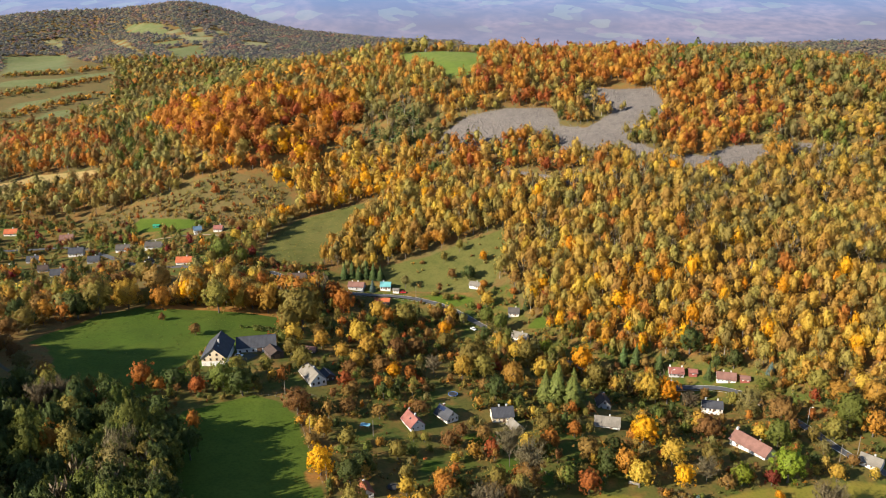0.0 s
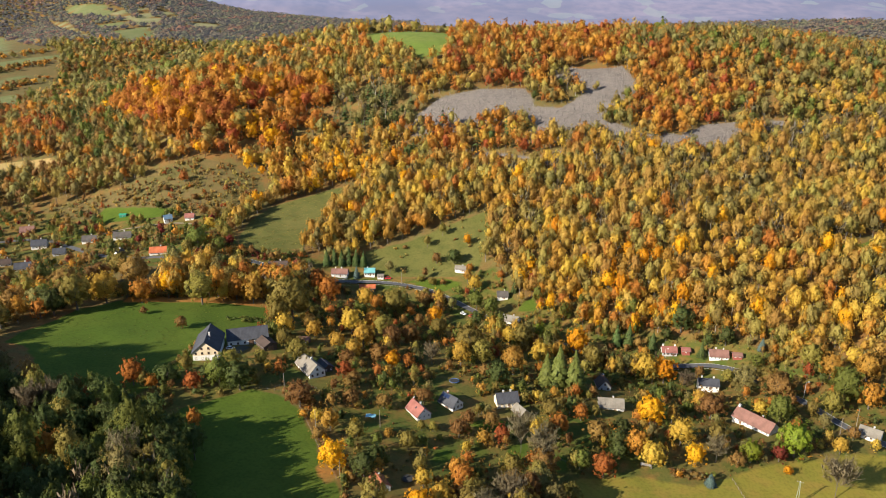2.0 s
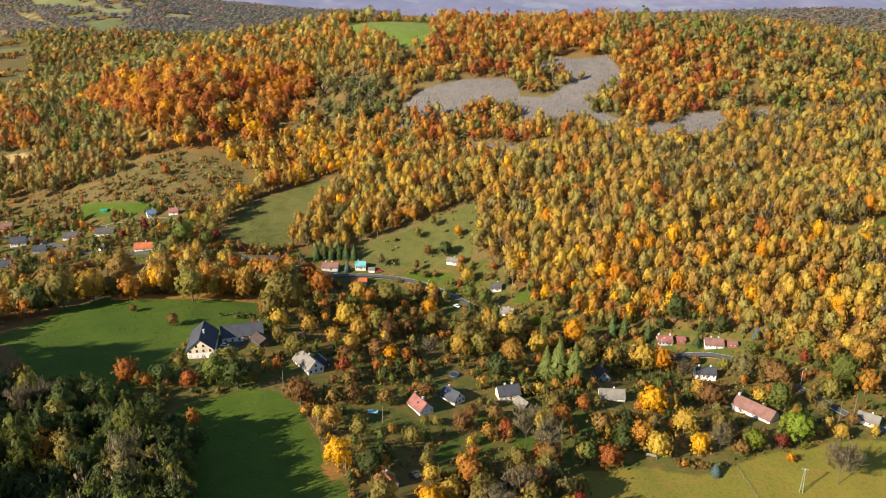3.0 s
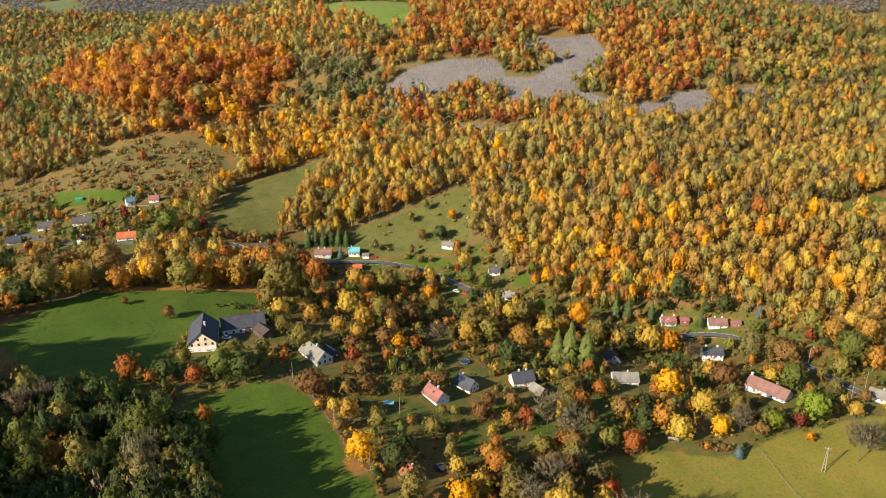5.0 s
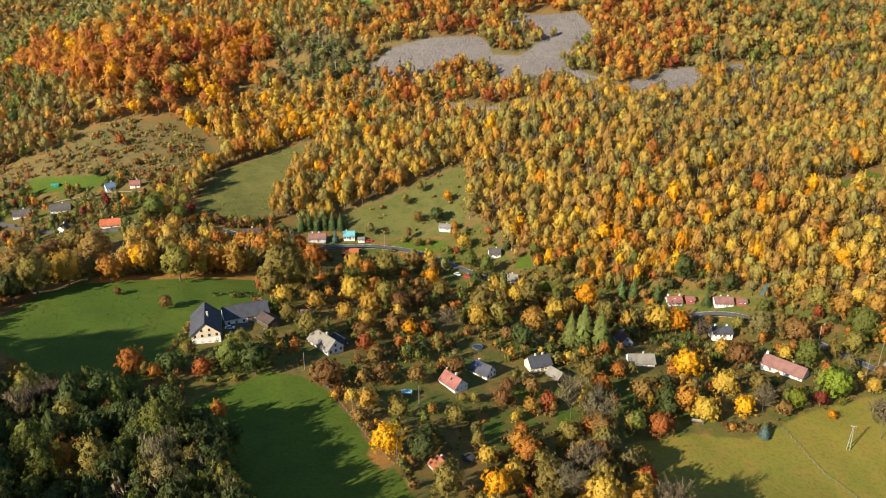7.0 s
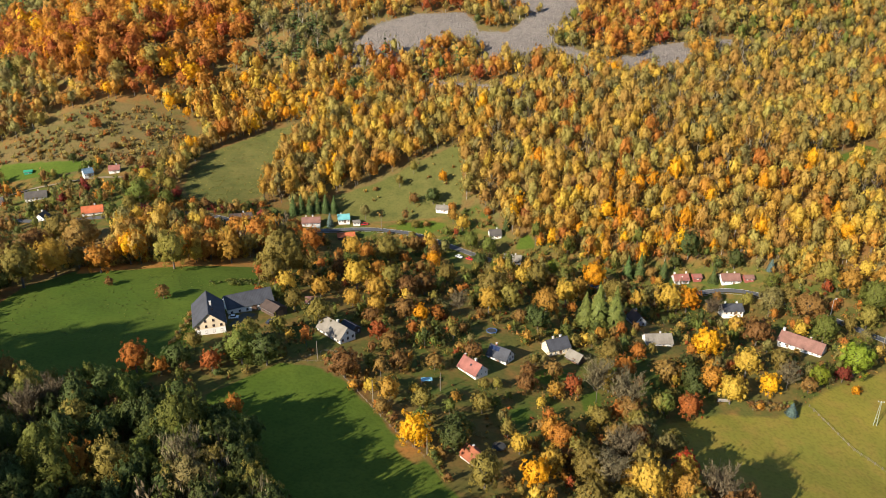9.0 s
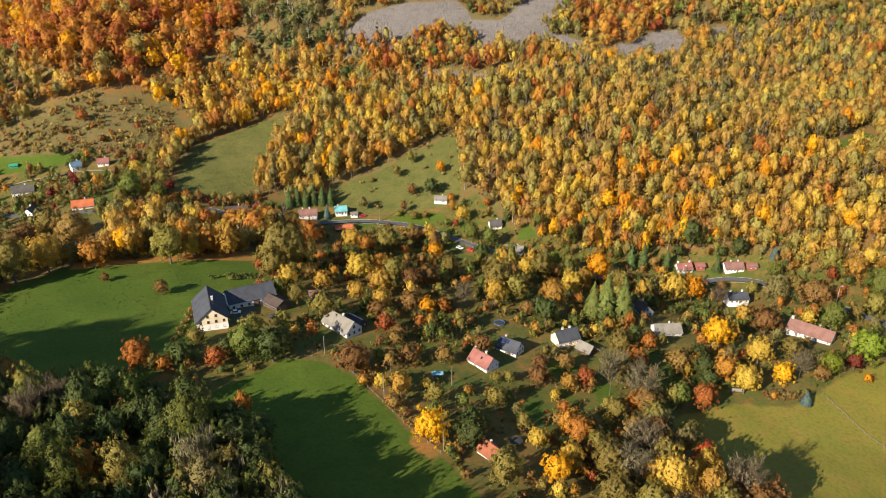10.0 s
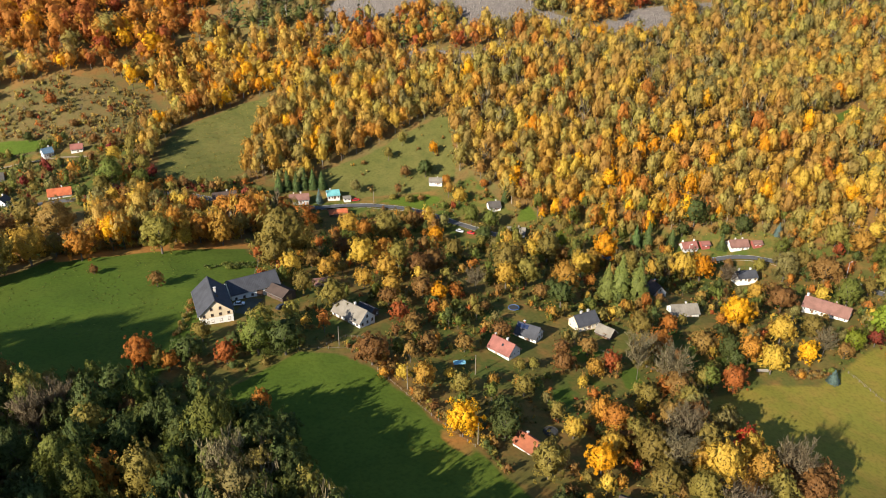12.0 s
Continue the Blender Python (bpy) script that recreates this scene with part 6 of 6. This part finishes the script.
def make_scree():
    """Loose boulders over the stone fields."""
    rng = np.random.RandomState(31)
    base = np.array([(-1, -1, -1), (1, -1, -1), (1, 1, -1), (-1, 1, -1), (-1, -1, 1), (1, -1, 1), (1, 1, 1), (-1, 1, 1)], float)
    faces = np.array([(4, 5, 6, 7), (0, 1, 5, 4), (1, 2, 6, 5), (2, 3, 7, 6), (3, 0, 4, 7)])
    points, quads, count = [], [], 0
    for outline in SCREES:
        o = np.array(outline)
        area = (o.max(0) - o.min(0)).prod()
        n = int(area / 3.4)
        x, y = rng.uniform(o[:, 0].min() - 4, o[:, 0].max() + 4, n), rng.uniform(o[:, 1].min() - 4, o[:, 1].max() + 4, n)
        keep = inside(x, y, outline) > rng.uniform(-4, 1.5, n)
        x, y = x[keep], y[keep]
        size = rng.uniform(0.28, 0.66, (len(x), 1, 1)) * rng.uniform(0.6, 1.3, (len(x), 1, 3))
        shape = base * rng.uniform(0.5, 1.1, (len(x), 8, 3)) * size
        a = rng.uniform(0, math.tau, len(x))[:, None]
        px = shape[..., 0] * np.cos(a) - shape[..., 1] * np.sin(a) + x[:, None]
        py = shape[..., 0] * np.sin(a) + shape[..., 1] * np.cos(a) + y[:, None]
        pz = shape[..., 2] * 0.8 + land(x, y)[:, None] + 0.1
        points.append(np.stack([px, py, pz], -1).reshape(-1, 3))
        quads.append((faces[None] + (count + np.arange(len(x)) * 8)[:, None, None]).reshape(-1, 4))
        count += len(x) * 8
    tagged(new("scree", quad_mesh("scree", np.concatenate(points), np.concatenate(quads), [STONE])), "grey boulder scree lying open on the hillside", "scree", kind="stuff")


make_scree()


# ---- hedges, shrubs and scrub ----
def make_shrubs():
    rng = np.random.RandomState(44)
    taken = np.array([(o.location.x - 1.5, o.location.y - (4.5 if o.get("category") not in ("tree", "shrub", "pole", "lamp") else 0), 10.0 if o.get("category") not in ("tree", "shrub", "pole", "lamp") else 2.6) for o in scene.objects if o.parent is None and "category" in o and o.type == "EMPTY"])
    fronts = [(px, py - 8.5, 6.5) for px, py, r in taken if r > 9]
    taken = np.concatenate([taken, np.array(fronts), [(-113, 337, 10.0), (-97, 352, 10.0)]])
    road = np.array(ROAD, float)

    def fill(outline, count, w0, w1, letters, tall=1.0):
        o = np.array(outline)
        x, y = rng.uniform(o[:, 0].min(), o[:, 0].max(), count * 6), rng.uniform(o[:, 1].min(), o[:, 1].max(), count * 6)
        w = w0 + (w1 - w0) * rng.uniform(0, 1, len(x)) ** 1.6
        keep = (inside(x, y, outline) > 1) & (waves(x, y, 42.0, 17) > -0.75)
        for lawn in LAWNS + [FARM_MEADOW, LOWER_MEADOW, CORNER_FIELD]:
            keep &= inside(x, y, lawn) < -0.5
        for k in np.nonzero(keep)[0]:
            near = np.hypot(taken[:, 0] - x[k], taken[:, 1] - y[k]) - taken[:, 2]
            keep[k] = near.min() > w[k] * 0.25
        for a, b in zip(road, road[1:]):
            e = b - a
            t = np.clip(((x - a[0]) * e[0] + (y - a[1]) * e[1]) / (e @ e), 0, 1)
            keep &= np.hypot(x - a[0] - t * e[0], y - a[1] - t * e[1]) > 3.2 + w * 0.3
        return [(x[k], y[k], w[k], w[k] * tall * rng.uniform(0.8, 1.4), letters[rng.randint(len(letters))]) for k in np.nonzero(keep)[0][:count]]

    foot = [(48, 452), (90, 446), (135, 414), (176, 398), (202, 372), (196, 348), (182, 360), (172, 392), (140, 402), (100, 402), (70, 425)]
    bank = [(-4, 466), (20, 440), (42, 412), (72, 389), (100, 375), (124, 372), (122, 362), (96, 362), (64, 378), (32, 402), (8, 432), (-14, 456)]
    woodland("bank_trees", fill(bank, 190, 5.0, 10.5, "wwkngywnmb", 1.3), MIDDLE_SHAPES, "olive and brown trees crowding the stream bank below the road")
    edge = [(-74, 316), (-66, 306), (-60, 290), (-55, 272), (-47, 252), (-40, 236), (-34, 238), (-42, 256), (-50, 276), (-55, 292), (-60, 312), (-70, 322)]
    valley = [(-345, 425), (-215, 415), (-196, 436), (-205, 470), (-345, 492)]
    beyond = [(-216, 345), (-214, 372), (-208, 392), (-201, 412), (-215, 424), (-300, 430), (-330, 380), (-290, 330), (-240, 312)]
    woodland("west_trees", fill(beyond, 150, 5.0, 11.0, "nwomkwgn", 1.15), MIDDLE_SHAPES, "brown and olive trees beyond the farm meadow")
    under = [(-215, 422), (-170, 422), (-130, 428), (-96, 434), (-96, 440), (-130, 437), (-170, 431), (-215, 433)]
    west = [(-300, 396), (-244, 402), (-205, 420), (-205, 433), (-250, 424), (-300, 412)]
    woodland("treeline_undergrowth", fill(under, 190, 2.4, 5.5, "nvonky", 1.0) + fill(west, 130, 3.0, 7.0, "nvokvt", 1.0), MIDDLE_SHAPES, "brown and orange undergrowth beneath the meadow trees")
    woodland("valley_trees", fill(valley, 130, 6.0, 11.5, "wnknwgony", 1.1), MIDDLE_SHAPES, "olive and brown trees in the valley beyond the pasture")
    woodland("hill_foot_trees", fill(foot, 190, 4.0, 8.5, "yyovvagno", 1.5), MIDDLE_SHAPES, "yellow and orange trees where the forest meets the road")
    woodland("clearing_shrubs", fill(CLEARING, 70, 2.0, 5.5, "nkvgnk", 1.0), MIDDLE_SHAPES, "dark shrubs between the oak wood and the meadow")
    woodland("meadow_hedge", fill(edge, 210, 1.4, 4.4, "nnownky", 1.0), MIDDLE_SHAPES, "brown and orange hedge along the meadow fence")
    woodland("garden_shrubs", fill(GARDENS, 1100, 2.0, 7.0, "nwrgtkgnmwknwgoyk", 1.2), MIDDLE_SHAPES, "dense garden shrubs, hedges and fruit trees between the cottages")
    bits = kinds_of_tree(15, "speck")
    woodland("garden_undergrowth", fill(GARDENS, 3300, 0.6, 2.3, "ngrnwgtnmkgo", 0.75) + fill(HAMLET, 700, 0.8, 2.4, "ngvnmk", 0.7), bits, "rough grass tufts, nettles and fallen-leaf brush in the gardens")
    low_edge = [(-142, 498), (-82, 498), (-82, 517), (-110, 511), (-138, 516)]
    woodland("field_hedge", fill(low_edge, 90, 2.0, 6.5, "nwdkomwn", 1.0), MIDDLE_SHAPES, "brown and olive hedge below the sloping field")
    rows = [(-129 + 0.33 * k + rng.normal() * 0.8, 338 + k + rng.normal() * 0.8, rng.uniform(1.6, 3.6), rng.uniform(1.4, 3.4), "nwwnkm"[rng.randint(6)]) for k in np.arange(0, 30, 0.9)]
    woodland("barn_hedge", rows, MIDDLE_SHAPES, "brown and olive hedge along the barn wall")
    shade = [(-47, 247), (-42, 227), (-37, 212), (-24, 214), (-31, 236), (-38, 249)]
    woodland("shaded_brush", fill(shade, 90, 1.2, 4.5, "nkwgkn", 0.9), MIDDLE_SHAPES, "dark brush and shrubs beside the shaded meadow")
    verge = [(75, 264), (105, 260), (110, 264), (94, 268), (79, 270)]
    woodland("verge_brush", fill(verge, 90, 1.0, 2.6, "nnmnb", 0.9), MIDDLE_SHAPES, "low brown brush along the edge of the hay meadow")
    woodland("hamlet_shrubs", fill(HAMLET, 760, 2.4, 8.2, "nnwmkgonkdkg", 1.15), WOOD_SHAPES, "trees and hedges round the hamlet houses")
    woodland("scrub_bushes", fill(SCRUB, 900, 0.9, 5.0, "nnvmrvnbtvn", 0.9) + fill(SLOPE_MEADOW, 26, 1.5, 4.0, "nvonv", 0.95), bits, "low brown bushes scattered over the rough pasture")


make_shrubs()


def make_tussocks():
    """Coarse grass tufts and a bramble patch in the farm meadow."""
    rng = np.random.RandomState(52)
    x, y = rng.uniform(-195, -112, 900), rng.uniform(345, 425, 900)
    keep = (inside(x, y, FARM_MEADOW) > 6) & (waves(x, y, 30.0, 19) > -0.1)
    rows = [(a, b, rng.uniform(0.5, 1.3), rng.uniform(0.25, 0.45), "gk"[rng.randint(2)]) for a, b in zip(x[keep], y[keep])]
    woodland("meadow_tussocks", rows, FAR_SHAPES, "dark coarse grass tufts in the green pasture")
    x, y = rng.uniform(-142, -40, 2600), rng.uniform(508, 630, 2600)
    keep = (inside(x, y, ROUND_FIELD) > 1.5)
    rows = [(a, b, rng.uniform(0.7, 1.9), rng.uniform(0.2, 0.5), "gmv"[rng.randint(3)]) for a, b in zip(x[keep], y[keep])]
    woodland("field_tussocks", rows, kinds_of_tree(16, "speck"), "coarse olive grass tufts in the sloping field")
    rows = [(-103 + rng.normal() * 5, 398 + rng.normal() * 2.2, rng.uniform(2, 4), rng.uniform(1.0, 2.0), "gk"[rng.randint(2)]) for n in range(40)]
    woodland("bramble_patch", rows, WOOD_SHAPES, "low dark green bramble patch in the pasture")


make_tussocks()


# ---- far hills ----
def far_hills():
    """The slopes that close the valley, kilometres away, with glowing haze painted on."""
    xs, ys = np.linspace(-3300, 3000, 180), np.linspace(2500, 3900, 60)
    gx, gy = np.meshgrid(xs, ys)
    x, y = gx.ravel(), gy.ravel()
    rise = ramp(y, 2600, 3900)
    z = 20 + 205 * rise + swell(x, y, [(-560, 3300, 330, 95), (420, 3500, 420, 40), (1500, 3800, 700, 40), (-1600, 3300, 600, 60)]) + 9 * waves(x, y, 420.0, 51)
    n = len(xs)
    first = (np.arange(len(ys) - 1)[:, None] * n + np.arange(n - 1)[None]).ravel()
    # the top slopes glow sky-blue and stand in for the sky behind
    mesh = quad_mesh("backdrop", np.stack([x, y, z], 1), np.stack([first, first + 1, first + n + 1, first + n], 1), [painted_haze_material("far_hills", (0.110, 0.076, 0.072), (0.27, 0.335, 0.53), 0.30, (0.24, 0.48, 0.90), (110, 240), (0.125, 0.14, 0.08))])
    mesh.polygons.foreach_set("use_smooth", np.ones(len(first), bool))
    tagged(new("backdrop", mesh), "wooded hills on the horizon with blue haze painted on as glow", "hills", kind="structure")


far_hills()

def make_far_woods():
    rng = np.random.RandomState(77)
    specks = kinds_of_tree(12, "speck")
    x, y = scatter(rng, -1500, 1400, 1560, 2480, 15.0)
    keep = (x < 50) | (y < 1900)
    x, y = x[keep], y[keep]
    tint = waves(x, y, 150.0, 61) + rng.normal(size=len(x)) * 0.28
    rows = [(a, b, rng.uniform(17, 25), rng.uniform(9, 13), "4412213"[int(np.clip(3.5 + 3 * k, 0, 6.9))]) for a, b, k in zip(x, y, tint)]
    woodland("distant_wood", rows, specks, "brown autumn woods across the valley with haze painted on as glow")
    rows = []
    for line in ([(-1000, 1720), (-880, 1500)], [(-800, 1410), (-700, 1425), (-640, 1475)], [(-725, 1245), (-650, 1315), (-600, 1375)], [(-645, 1115), (-610, 1185), (-575, 1250)], [(-610, 1060), (-545, 1070)]):
        pts = np.array(line, float)
        d = np.r_[0, np.cumsum(np.hypot(*np.diff(pts, axis=0).T))]
        for s in np.arange(0, d[-1], 2.2):
            rows.append((np.interp(s, d, pts[:, 0]) + rng.normal() * 9, np.interp(s, d, pts[:, 1]) + rng.normal() * 11, rng.uniform(8, 13), rng.uniform(6, 10), "wnmo"[rng.randint(4)]))
    # unseen trees on the rise, added to lengthen its shade
    x, y = rng.uniform(-420, -265, 260), rng.uniform(60, 260, 260)
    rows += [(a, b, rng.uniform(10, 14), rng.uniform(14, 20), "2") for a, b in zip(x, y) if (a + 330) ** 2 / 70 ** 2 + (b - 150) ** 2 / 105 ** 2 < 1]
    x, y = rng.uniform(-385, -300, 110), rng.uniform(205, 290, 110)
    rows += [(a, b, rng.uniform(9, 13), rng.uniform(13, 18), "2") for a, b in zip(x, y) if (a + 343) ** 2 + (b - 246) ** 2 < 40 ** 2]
    woodland("far_hedges", rows, FAR_SHAPES, "hedge trees between the strip fields and unseen shade trees on the sunward rise")


make_far_woods()
